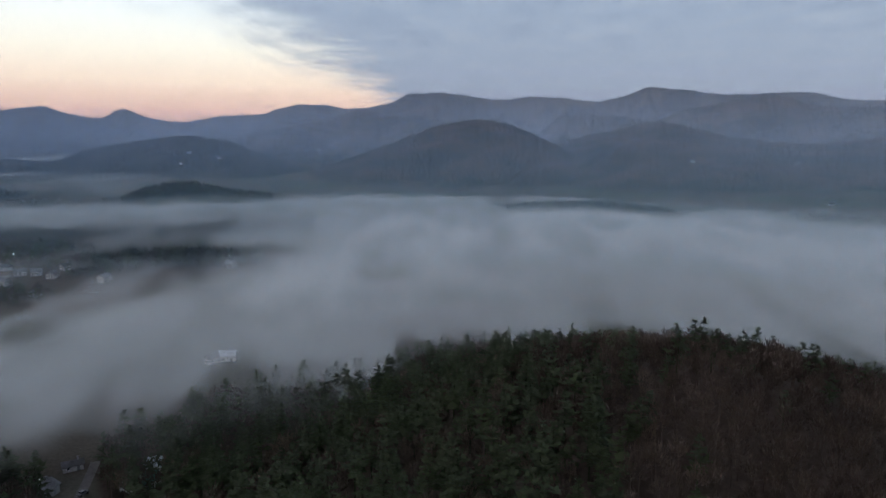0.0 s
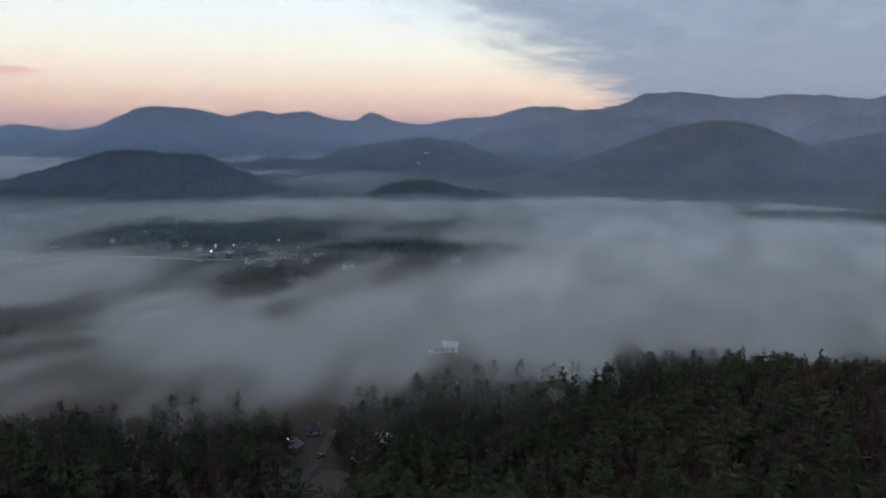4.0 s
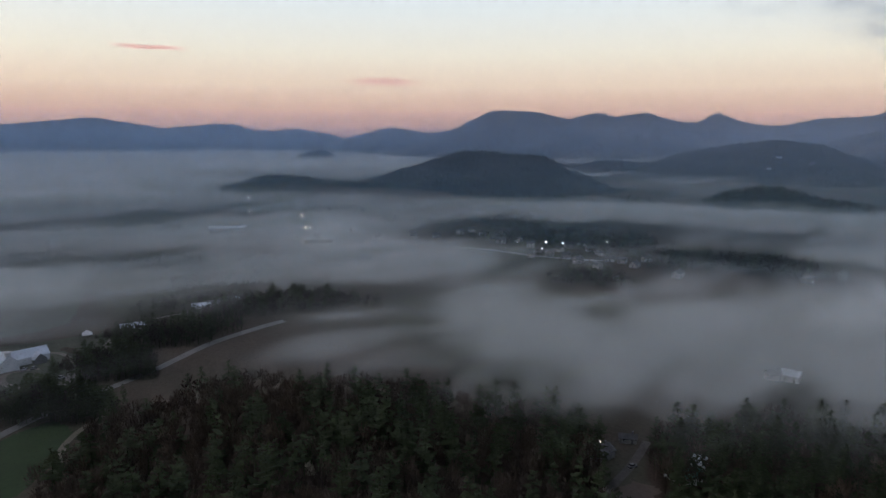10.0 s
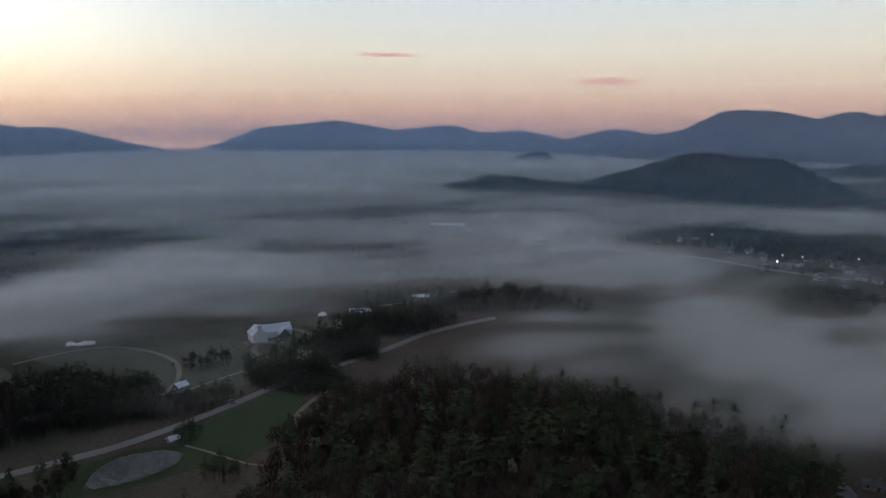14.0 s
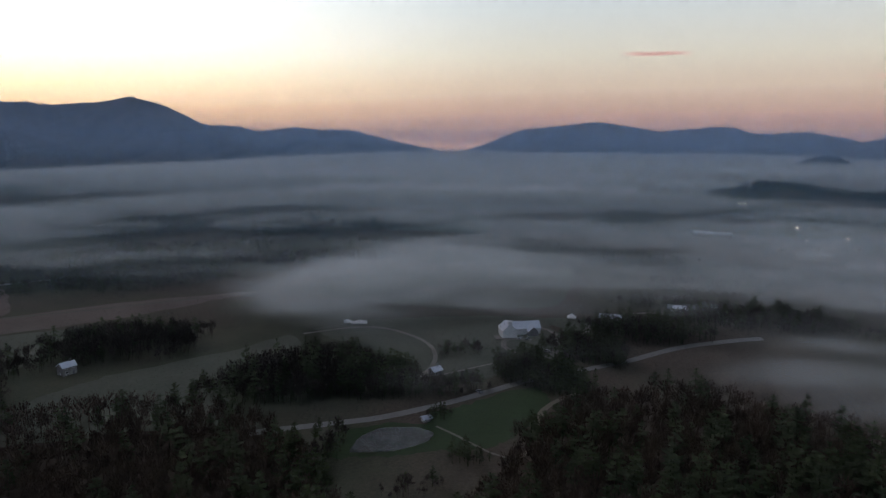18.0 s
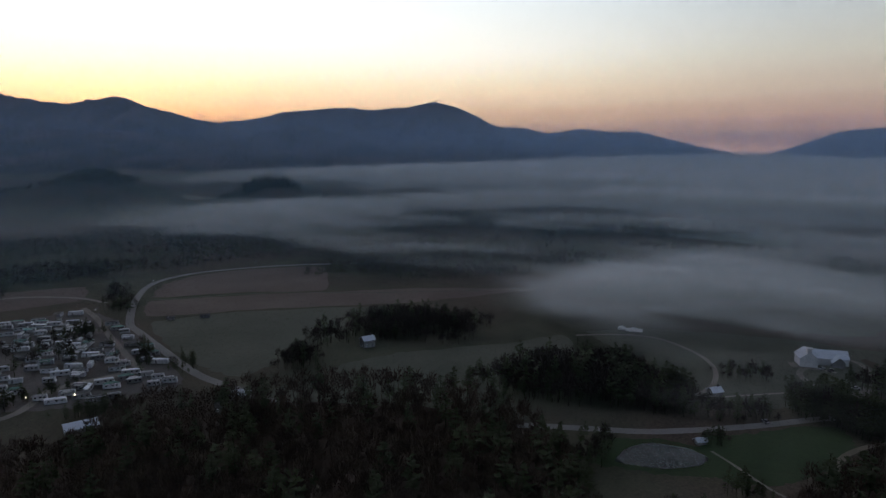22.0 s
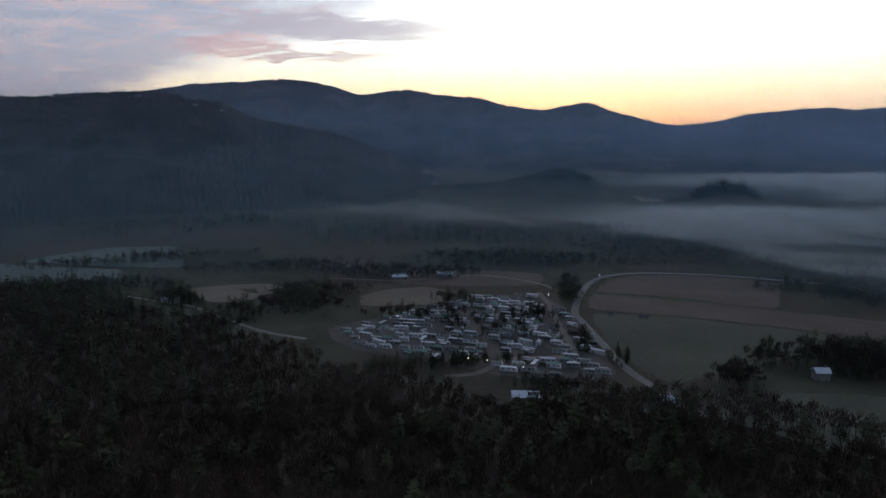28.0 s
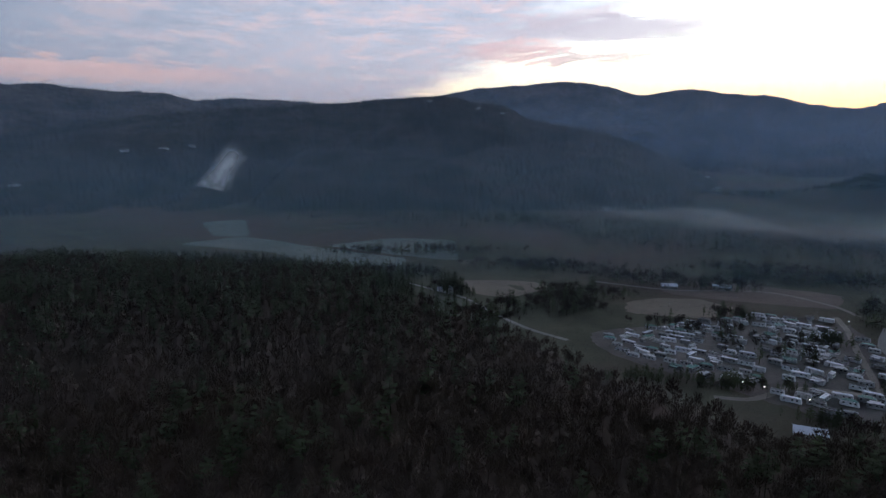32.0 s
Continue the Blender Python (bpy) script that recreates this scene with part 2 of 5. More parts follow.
M_WATER.node_tree.nodes["Principled BSDF"].inputs["Specular IOR Level"].default_value = 0.12


# ============ the land ============
def spread(pts):
    """A smooth curve through a few (bearing, height angle) pairs."""
    p = sorted(pts)
    ax, ay = np.array([q[0] for q in p], float), np.array([q[1] for q in p], float)
    m = np.gradient(ay, ax) * 0.7

    def curve(a):
        i = np.clip(np.searchsorted(ax, a) - 1, 0, len(ax) - 2)
        h = ax[i + 1] - ax[i]
        u = np.clip((a - ax[i]) / h, 0, 1)
        straight = ay[i] * (1 - u) + ay[i + 1] * u
        return 0.45 * straight + 0.55 * ((2 * u**3 - 3 * u**2 + 1) * ay[i] + (u**3 - 2 * u**2 + u) * h * m[i] + (3 * u**2 - 2 * u**3) * ay[i + 1] + (u**3 - u**2) * h * m[i + 1])

    return curve, ax[0], ax[-1]


def wave(x, y, scale, seed, octaves=4):
    """Smooth value noise, about -1 to 1, on arrays."""
    total, amp, norm = 0.0, 1.0, 0.0
    for o in range(octaves):
        px, py = x / scale * 2**o + 13.7 * seed + 5.1 * o, y / scale * 2**o - 7.3 * seed + 3.3 * o
        ix, iy = np.floor(px), np.floor(py)
        fx, fy = px - ix, py - iy
        fx, fy = fx * fx * (3 - 2 * fx), fy * fy * (3 - 2 * fy)

        def hsh(a, b):
            v = np.sin(a * 127.1 + b * 311.7 + seed * 17.0) * 43758.5453
            return (v - np.floor(v)) * 2 - 1

        v = (hsh(ix, iy) * (1 - fx) + hsh(ix + 1, iy) * fx) * (1 - fy) + (hsh(ix, iy + 1) * (1 - fx) + hsh(ix + 1, iy + 1) * fx) * fy
        total, norm, amp = total + v * amp, norm + amp, amp * 0.5
    return total / norm


# low hills of the valley: bearing, distance, height, half width along the bearing, half width across it
KNOLLS = [
    (0, 1, 34, 125, 125), (-19, 250, 41, 75, 74), (-70, 260, 22, 130, 130), (62, 225, 14, 75, 55), (58, 475, 9, 40, 70),
    (-172, 470, 18, 95, 150), (-148, 560, 28, 160, 180), (178, 250, 8, 90, 90),
    (21.5, 1260, 30, 60, 75), (15.5, 1240, 14, 60, 110), (-12, 1090, 17, 60, 140),
    (60, 1520, 22, 90, 90), (52, 1500, 14, 90, 200), (123.5, 1330, 28, 60, 48), (117.5, 1280, 7, 50, 90), (136.2, 1560, 42, 80, 80), (142, 1560, 9, 70, 160),
    (40, 860, 7, 80, 130), (22, 690, 9, 45, 95), (100, 820, 6, 60, 200), (160, 900, 8, 100, 200),
]


def knolls(x, y):
    z = np.zeros_like(x)
    for az, r, h, sr, st in KNOLLS:
        c = polar(az, r)
        a = radians(az)
        dx, dy = x - c.x, y - c.y
        dr, dt = -dx * math.sin(a) + dy * math.cos(a), dx * math.cos(a) + dy * math.sin(a)
        z = z + np.maximum(0, h * (np.exp(-0.5 * ((dr / sr) ** 2 + (dt / st) ** 2)) - (0.115 if r == 1 else 0.04)))
    return z * (1 + 0.10 * wave(x, y, 60, 3, 3))


# ridges: name, label, crest distance, depth before and behind it, roughness, crest as (bearing, height angle)
RIDGES = [
    ("far_mountain", "long blue wooded mountain range behind a valley", 4650, 900, 280, [(36, 1.2), (33, 1.4), (30.4, 1.75), (28.8, 1.06), (26.3, 1.06), (24.8, 1.7), (23.2, 1.11), (20.6, .72), (17.9, 1.28), (15.3, 1.4), (11.8, 2.25), (9.5, 2.24), (7.7, 1.99), (4.5, 2.43), (3, 3.22), (-.7, 3.29), (-4.1, 2.81), (-8.1, 3.08), (-12.8, 2.67), (-14.7, 3.1), (-16.2, 3.74), (-18.6, 3.58), (-21.5, 3.11), (-28, 3.12), (-30.8, 2.55), (-36, 2.6), (-50, 2.3)]),
    ("mountain", "dim blue wooded mountain below a higher range", 3700, 900, 400, [(19, -1.8), (16.7, -.21), (13.1, .62), (9.1, 1.2), (6.8, 1.91), (4, 1.43), (1.9, 1.5), (-.2, 1.05), (-4, 0.2), (-8, -.8)]),
    ("mountain", "broad wooded mountain shoulder in blue haze", 3800, 1000, 400, [(-6, -.6), (-8.1, .18), (-9.9, 1.42), (-14, 1.51), (-17, 1.12), (-19.1, 1.98), (-22.3, 2.6), (-24.6, 3.15), (-26.1, 2.87), (-28.4, 2.11), (-32.5, 2.06), (-38, 2.2), (-50, 2)]),
    ("foothill", "brown wooded foothill with a few houses, above the mist", 2700, 1100, 500, [(-6, -2.2), (-10, -.49), (-11.8, -.02), (-17.4, 1.12), (-22.1, .05), (-26.8, -.54), (-30.4, -.3), (-34, .2), (-45, 1)]),
    ("round_hill", "rounded brown hill covered in bare winter woods", 2400, 800, 500, [(16, -4.2), (10.5, -2.93), (4.9, -.97), (1.2, .44), (-2.5, 1.3), (-5.4, .85), (-8.2, -.28), (-11, -1.63), (-14.2, -2.72), (-16.9, -4.25)]),
    ("wooded_hill", "dark wooded hill with houses on its top", 2600, 650, 400, [(37, -2.9), (35.5, -2.5), (33.2, -1.94), (29.9, -2.15), (27.2, -1.3), (25, -.85), (23.3, -.6), (20.5, -.2), (17.6, -.6), (15.4, -1.4), (12.3, -2.6), (8, -3.4)]),
    ("valley_hill", "dark wooded hill rising out of the mist", 1680, 330, 300, [(54, -4.4), (52.1, -3.61), (48.3, -2.45), (45.3, -1.49), (44, -1.31), (41, -1.67), (38.3, -1.67), (35.5, -2.97), (32.7, -4.14), (31, -4.5)]),
    ("mist_island", "small cone of a hill standing out of the mist", 3100, 110, 110, [(60.2, -2.6), (58.7, -1.95), (56.8, -1.28), (54.7, -2.1), (53.4, -2.6)]),
    ("far_mountain", "blue mountain range with sharp tops at dawn", 4500, 900, 350, [(57, -1.2), (54.2, -.3), (50.6, .5), (48.2, .1), (45.9, .3), (42.6, 1.86), (38.6, 1.78), (36.4, 1.31), (33.8, 1.75), (32.2, 1.44), (30.1, 1.73), (28, 1.15), (26, .9), (22, .2), (19, -.6)]),
    ("mountain", "dark blue spur before a mountain range", 3900, 700, 300, [(52, -1.6), (48, -.6), (44, .35), (39, .6), (35, .2), (31, .1), (28, -.6), (24, -1.4)]),
    ("far_mountain", "low far range behind a sea of mist", 4750, 500, 190, [(84.5, -1.5), (83.3, -1.03), (78.9, .47), (76.8, .67), (73.3, 1.02), (70.6, .64), (68.8, .29), (66, .54), (63.5, .7), (61.3, .12), (58.1, .33), (54.8, -.3), (51, -1)]),
    ("mountain", "dark front of a low far range", 4400, 400, 250, [(83, -1.5), (81.9, -1.1), (76, .32), (72.4, -.19), (68.8, -.99), (66, -1.4)]),
    ("far_mountain", "high dark mountain with a pointed summit against the dawn", 4550, 1000, 350, [(138, -.2), (133, .3), (129.8, .6), (126.2, .9), (121.7, 1.72), (117.4, 2.07), (115.2, 1.94), (112.6, 2.13), (110, 2.58), (107.7, 1.9), (105.2, .65), (102.9, .56), (101, .1), (98.2, .52), (96.2, .25), (94, .28), (91.9, -.15), (88.9, -.93), (87.2, -1.2), (85, -1.7)]),
    ("mountain", "dark wooded mountain flank in morning shade", 3700, 900, 400, [(126, -.6), (124.2, .1), (120.2, .42), (117.8, -.05), (114, -1.31), (111.6, -2.6), (109, -3)]),
    ("mountain", "dark wooded spur above the mist", 4000, 700, 350, [(114, -1), (111.5, -.22), (105.5, .04), (99.2, -1.6), (94, -2)]),
    ("far_mountain", "dark mountain ridge with a bright line of dawn behind it", 4300, 1200, 450, [(176, 2.6), (170, 3), (166.1, 3.67), (162.3, 3.95), (159.3, 4.2), (156.6, 4), (153, 3.16), (149.3, 3.56), (147.8, 3.32), (145.8, 3.08), (143.9, 2.98), (141.2, 2.4), (138.1, 1.98), (136.5, 2.28), (134.6, 2.62), (132.6, 1.9), (129.8, 1.16), (127, .6), (122, -.6), (117, -1.6)]),
    ("mountain", "dark blue mountain foot in morning shade", 3300, 900, 500, [(166, .6), (158, .8), (150, .7), (144, 0.4), (138, .1), (133.7, .03), (129, -.4), (125.8, -.59), (120.3, -.9), (115.6, -1.4), (111, -2.4)]),
    ("near_mountain", "dark wooded mountain with pines along its crest", 2100, 1000, 450, [(216, -2.5), (206, -1), (198, .4), (190, 1.5), (184, 2), (178.6, 2.3), (175.6, 2.55), (172.6, 2.85), (168.8, 3.08), (166, 2.6), (163.8, 2.3), (161.8, 1.25), (157.3, .45), (154.9, 0), (151.6, -1.3), (148, -3), (145.7, -4.2), (143, -4.8)]),
    ("back_mountain", "dark wooded mountain with houses along its road", 3000, 1600, 500, [(230, 3), (214, 3.2), (201.3, 3.19), (198.9, 3.41), (196.8, 3.17), (194.3, 2.98), (190.8, 2.96), (188.8, 2.46), (186.2, 2.64), (181.9, 2.59), (178, 2.3), (172, 1.6)]),
    ("mountain", "wooded mountain closing the valley", 3900, 1200, 400, [(320, 2), (300, 2.6), (285, 3.2), (270, 2.6), (255, 3.3), (240, 2.9), (222, 2.6)]),
]
CURVES = [spread(r[5]) for r in RIDGES]


def ridge_height(i, az, r):
    """The height of ridge i at bearings and distances (arrays), below zero where it is not."""
    name, label, rc, front, back, pts = RIDGES[i]
    curve, a0, a1 = CURVES[i]
    x, y = -r * np.sin(np.radians(az)), r * np.cos(np.radians(az))
    top = CAM_Z + rc * np.tan(np.radians(curve(az) + 0.10 * wave(az, az * 0 + i, 0.9, 30 + i, 5)))
    end = np.clip((az - a0) / 2.0, 0, 1) * np.clip((a1 - az) / 2.0, 0, 1)
    top = np.where((az < a0) | (az > a1), -20, top * np.minimum(1, end * 4 + 0.25) + 10 * (np.minimum(1, end * 4) - 1))
    # spurs and hollows run down from the crest
    wobble = wave(az * rc * 0.01745, r, front * 0.38, 2.0 + i, 4)
    s = np.where(r < rc, (r - rc + front) / front, (rc + back - r) / back)
    inside = np.clip(s, 0, 1)
    shape = np.where(r < rc, inside**1.15, inside ** 0.8)
    spur = np.abs(wobble) * 2 - 0.45
    z = -12 + (top + 12) * shape * (1 + 0.32 * spur * (1 - shape) * np.minimum(1, inside * 4))
    # ravines cut the flanks from below the crest to the foot
    run = az * rc * 0.01745
    cut = 1 - np.abs(wave(run + 0.35 * (r - rc), r * 0.3, 330, 60 + i, 3)) * 2.2
    z = z - 0.20 * (top + 12) * np.clip(cut, 0, 1) ** 1.5 * np.clip(shape * 4, 0, 1) * np.clip((1 - shape) * 2.4, 0, 1)
    return np.where((s < 0), -30, z)


def surface(x, y):
    """The height of the land at x, y (arrays)."""
    r, az = np.hypot(x, y), np.degrees(np.arctan2(-x, y))
    z = knolls(x, y)
    for i in range(len(RIDGES)):
        for turn in (0, 360):
            z = np.maximum(z, ridge_height(i, az + turn, r))
    return z


def grid_mesh(name, x, y, z, material_, wrap=False, attrs=None, smooth=True):
    rows, cols = x.shape
    me = bpy.data.meshes.new(name)
    me.vertices.add(rows * cols)
    me.vertices.foreach_set("co", np.stack([x, y, z], -1).ravel())
    i, j = np.meshgrid(np.arange(rows - 1), np.arange(cols if wrap else cols - 1), indexing="ij")
    k = (j + 1) % cols
    quads = np.stack([i * cols + j, (i + 1) * cols + j, (i + 1) * cols + k, i * cols + k], -1).reshape(-1, 4)
    me.loops.add(quads.size)
    me.loops.foreach_set("vertex_index", quads.ravel())
    me.polygons.add(len(quads))
    me.polygons.foreach_set("loop_start", np.arange(len(quads)) * 4)
    me.polygons.foreach_set("loop_total", np.full(len(quads), 4))
    if smooth:
        me.polygons.foreach_set("use_smooth", np.ones(len(quads), bool))
    for key, val in (attrs or {}).items():
        me.attributes.new(key, "FLOAT", "POINT").data.foreach_set("value", np.ascontiguousarray(val, dtype=np.float32).ravel())
    me.update(calc_edges=True)
    me.materials.append(material_)
    return me


# how far the woods of the hill reach, by bearing
WOODS_EDGE = spread([(-190, 620), (-180, 600), (-165, 640), (-120, 600), (-60, 500), (-35, 400), (0, 380), (10, 345), (20, 320), (27, 300), (33, 290), (40, 292), (52, 318), (60, 325), (68, 322),
                     (74, 305), (78, 258), (83, 205), (88, 188), (93, 192), (97, 235), (100, 280), (106, 318), (112, 334), (118, 342), (123, 334), (129, 335), (134, 338), (140, 300), (146, 320), (152, 348), (158, 376), (163, 425), (168, 455), (174, 520), (180, 580), (195, 640)])
# other stands of trees: bearing, distance, half length across, half depth, lean, trees, share of pines, height
STANDS = [
    (112, 440, 50, 28, 0, 250, .12, 13), (119.5, 418, 16, 12, 0, 22, .1, 11), (122, 380, 13, 11, 0, 34, .1, 12), (97.5, 350, 47, 32, 0, 360, .15, 14), (92, 338, 28, 20, 10, 120, .5, 12),
    (86, 330, 26, 9, 15, 45, .4, 9), (77.5, 345, 30, 11, -38, 120, .85, 13), (73.5, 395, 26, 12, -20, 110, .8, 13), (69, 440, 40, 14, -8, 120, .6, 12), (60, 480, 62, 20, 4, 280, .35, 11),
    (84.5, 392, 16, 9, 0, 26, .3, 8), (95.8, 277, 9, 7, 20, 14, .4, 8), (84, 246, 9, 5, 0, 9, .6, 8), (98, 262, 16, 9, 0, 26, .3, 10), (89, 222, 20, 6, 0, 12, .3, 7), (86.3, 296, 7, 4, 0, 8, .6, 7),
    (84, 775, 150, 16, 0, 300, .4, 12), (70, 710, 70, 18, 0, 150, .5, 12), (97, 700, 150, 26, 0, 260, .3, 11), (116, 760, 260, 60, 0, 620, .6, 10), (111, 650, 100, 50, 0, 420, .5, 10), (95, 900, 130, 30, 20, 260, .6, 13), (108, 985, 120, 30, 12, 260, .6, 14), (104, 1050, 190, 26, 0, 240, .6, 13), (88, 1010, 170, 16, 0, 160, .6, 11),
    (110, 930, 90, 16, 0, 110, .6, 12), (58, 690, 70, 24, 0, 200, .4, 11), (64, 610, 60, 18, 0, 170, .4, 11), (66, 530, 45, 12, 0, 80, .3, 10),
    (36, 820, 130, 60, 0, 330, .4, 12), (22, 680, 75, 28, 0, 330, .5, 13), (30, 740, 60, 30, 0, 110, .4, 11), (44, 1000, 160, 60, 0, 260, .4, 12), (58, 1150, 220, 50, 0, 260, .5, 12), (72, 950, 120, 25, 0, 120, .4, 11),
    (22, 1240, 85, 40, 0, 330, .6, 13), (15.5, 1235, 120, 36, 0, 320, .5, 11), (-12, 1090, 150, 40, 0, 420, .4, 11), (60, 1520, 90, 60, 0, 240, .5, 12), (52, 1500, 200, 60, 0, 300, .5, 12),
    (124, 1330, 62, 22, 0, 130, .95, 20), (126.5, 1330, 40, 16, 0, 16, .9, 15), (117.5, 1280, 100, 25, 0, 150, .6, 11), (136.3, 1540, 75, 60, 0, 380, .75, 11), (143, 1540, 160, 40, 0, 240, .3, 11), (130, 900, 160, 120, 0, 420, .75, 9), (140, 700, 120, 36, 0, 300, .5, 10),
    (135.5, 575, 10, 50, 0, 50, .3, 10), (150, 620, 80, 20, 0, 160, .2, 11), (160, 660, 90, 22, 0, 160, .25, 10), (171, 735, 110, 14, 0, 150, .4, 10), (174, 580, 60, 20, 0, 160, .5, 11),
    (158.5, 500, 30, 26, 0, 110, .3, 10), (157, 545, 40, 18, 0, 90, .2, 10), (165, 440, 22, 9, 0, 26, .4, 10), (163, 470, 16, 8, 0, 18, .5, 10), (168, 505, 18, 9, 0, 30, .7, 12),
    (147, 860, 200, 90, 0, 420, .8, 8), (165, 1000, 220, 130, 0, 560, .8, 8), (178, 1150, 200, 120, 0, 420, .8, 8),
    (124.5, 300, 20, 10, 0, 30, .3, 10), (127.4, 325, 12, 6, 0, 14, .4, 9), (145, 515, 18, 8, 0, 22, .5, 10), (138.7, 480, 16, 7, 0, 26, .9, 8), (150, 470, 26, 8, 0, 20, .2, 9),
    (147, 366, 50, 5, 14, 90, .95, 7), (137, 340, 20, 4, 0, 36, .95, 6), (141, 440, 40, 30, 0, 22, .2, 10), (146, 470, 40, 26, 0, 22, .2, 10), (134, 420, 5, 30, 0, 22, .8, 7), (131, 392, 8, 8, 0, 10, .8, 8),
    (34, 610, 40, 22, 0, 100, .4, 11), (-30, 1200, 240, 50, 0, 240, .3, 11), (32, 1400, 300, 60, 0, 240, .3, 11),
]


def in_woods(x, y):
    r, az = np.hypot(x, y), np.degrees(np.arctan2(-x, y))
    edge = WOODS_EDGE[0](az) * (1 + 0.05 * wave(x, y, 35, 9, 2))
    lane = np.hypot((az - 30.2 - 0.02 * (r - 255)) * r * 0.01745, 0) < 9  # the lane with a few houses
    lane &= (r > 205) & (r < 300)
    return (r < edge) & ~lane


def ground_material():
    m = bpy.data.materials.new("valley_ground")
    m.use_nodes = True
    t = m.node_tree
    b = t.nodes["Principled BSDF"]
    c = t.nodes.new("ShaderNodeTexCoord").outputs["Object"]
    big, mid, small = noise_tex(t, c, 0.004, 4), noise_tex(t, c, 0.03, 4), noise_tex(t, c, 0.6, 5, 0.7)
    grass = ramp(t, mth(t, "ADD", mth(t, "MULTIPLY", mid, 0.6), mth(t, "MULTIPLY", small, 0.4)), [(0.35, (0.036, 0.042, 0.029)), (0.65, (0.08, 0.083, 0.058))])
    brown = ramp(t, small, [(0.3, (0.046, 0.038, 0.031)), (0.7, (0.10, 0.082, 0.066))])
    open_ = mixc(t, smoothstep(t, big, 0.42, 0.58), grass, brown)
    litter = ramp(t, mth(t, "ADD", mth(t, "MULTIPLY", mid, 0.4), mth(t, "MULTIPLY", small, 0.6)), [(0.35, (0.03, 0.023, 0.018)), (0.65, (0.07, 0.052, 0.04))])
    at = t.nodes.new("ShaderNodeAttribute")
    at.attribute_name = "woods"
    link(t, mixc(t, at.outputs["Fac"], open_, litter), b.inputs["Base Color"])
    b.inputs["Roughness"].default_value = 0.95
    b.inputs["Specular IOR Level"].default_value = 0.1
    n = t.nodes.new("ShaderNodeBump")
    n.inputs["Strength"].default_value, n.inputs["Distance"].default_value = 0.5, 0.5
    link(t, small, n.inputs["Height"])
    link(t, n.outputs[0], b.inputs["Normal"])
    return m


GROUND = ground_material()
ga = np.radians(np.arange(0, 360, 0.6))
gr = np.concatenate([[0.001], np.geomspace(12, 4960, 190)])
A, R = np.meshgrid(ga, gr)
gx, gy = -R * np.sin(A), R * np.cos(A)
gz = knolls(gx, gy)
ground = new("ground", grid_mesh("ground", gx, gy, gz, GROUND, wrap=True, attrs={"woods": in_woods(gx, gy).astype(float)}))
tagged(ground, "wide valley floor with pasture, leaf litter and low hills", "ground", kind="structure")

for i, (name, label, rc, front, back, pts) in enumerate(RIDGES):
    _, a0, a1 = CURVES[i]
    step = 0.12 if rc < 4000 else 0.14
    az = np.arange(a0 + 0.01, a1, step)
    rr = np.concatenate([rc - front * np.linspace(1, 0, 46) ** 1.0, rc + back * np.linspace(0.1, 1, 5)])
    A, R = np.meshgrid(az, rr)
    z = ridge_height(i, A, R)
    x, y = -R * np.sin(np.radians(A)), R * np.cos(np.radians(A))
    canopy = 3.0 if rc < 3000 else 5.5
    z = z + np.random.default_rng(i).uniform(-0.5, 1, z.shape) * canopy
    ob = new(name, grid_mesh(name, x, y, z, M_CONIFER if name in ("valley_hill", "wooded_hill", "near_mountain", "mist_island") else M_HILLWOODS if rc < 3000 else M_FARWOODS))
    tagged(ob, label, "hill" if rc < 2650 else "mountain")


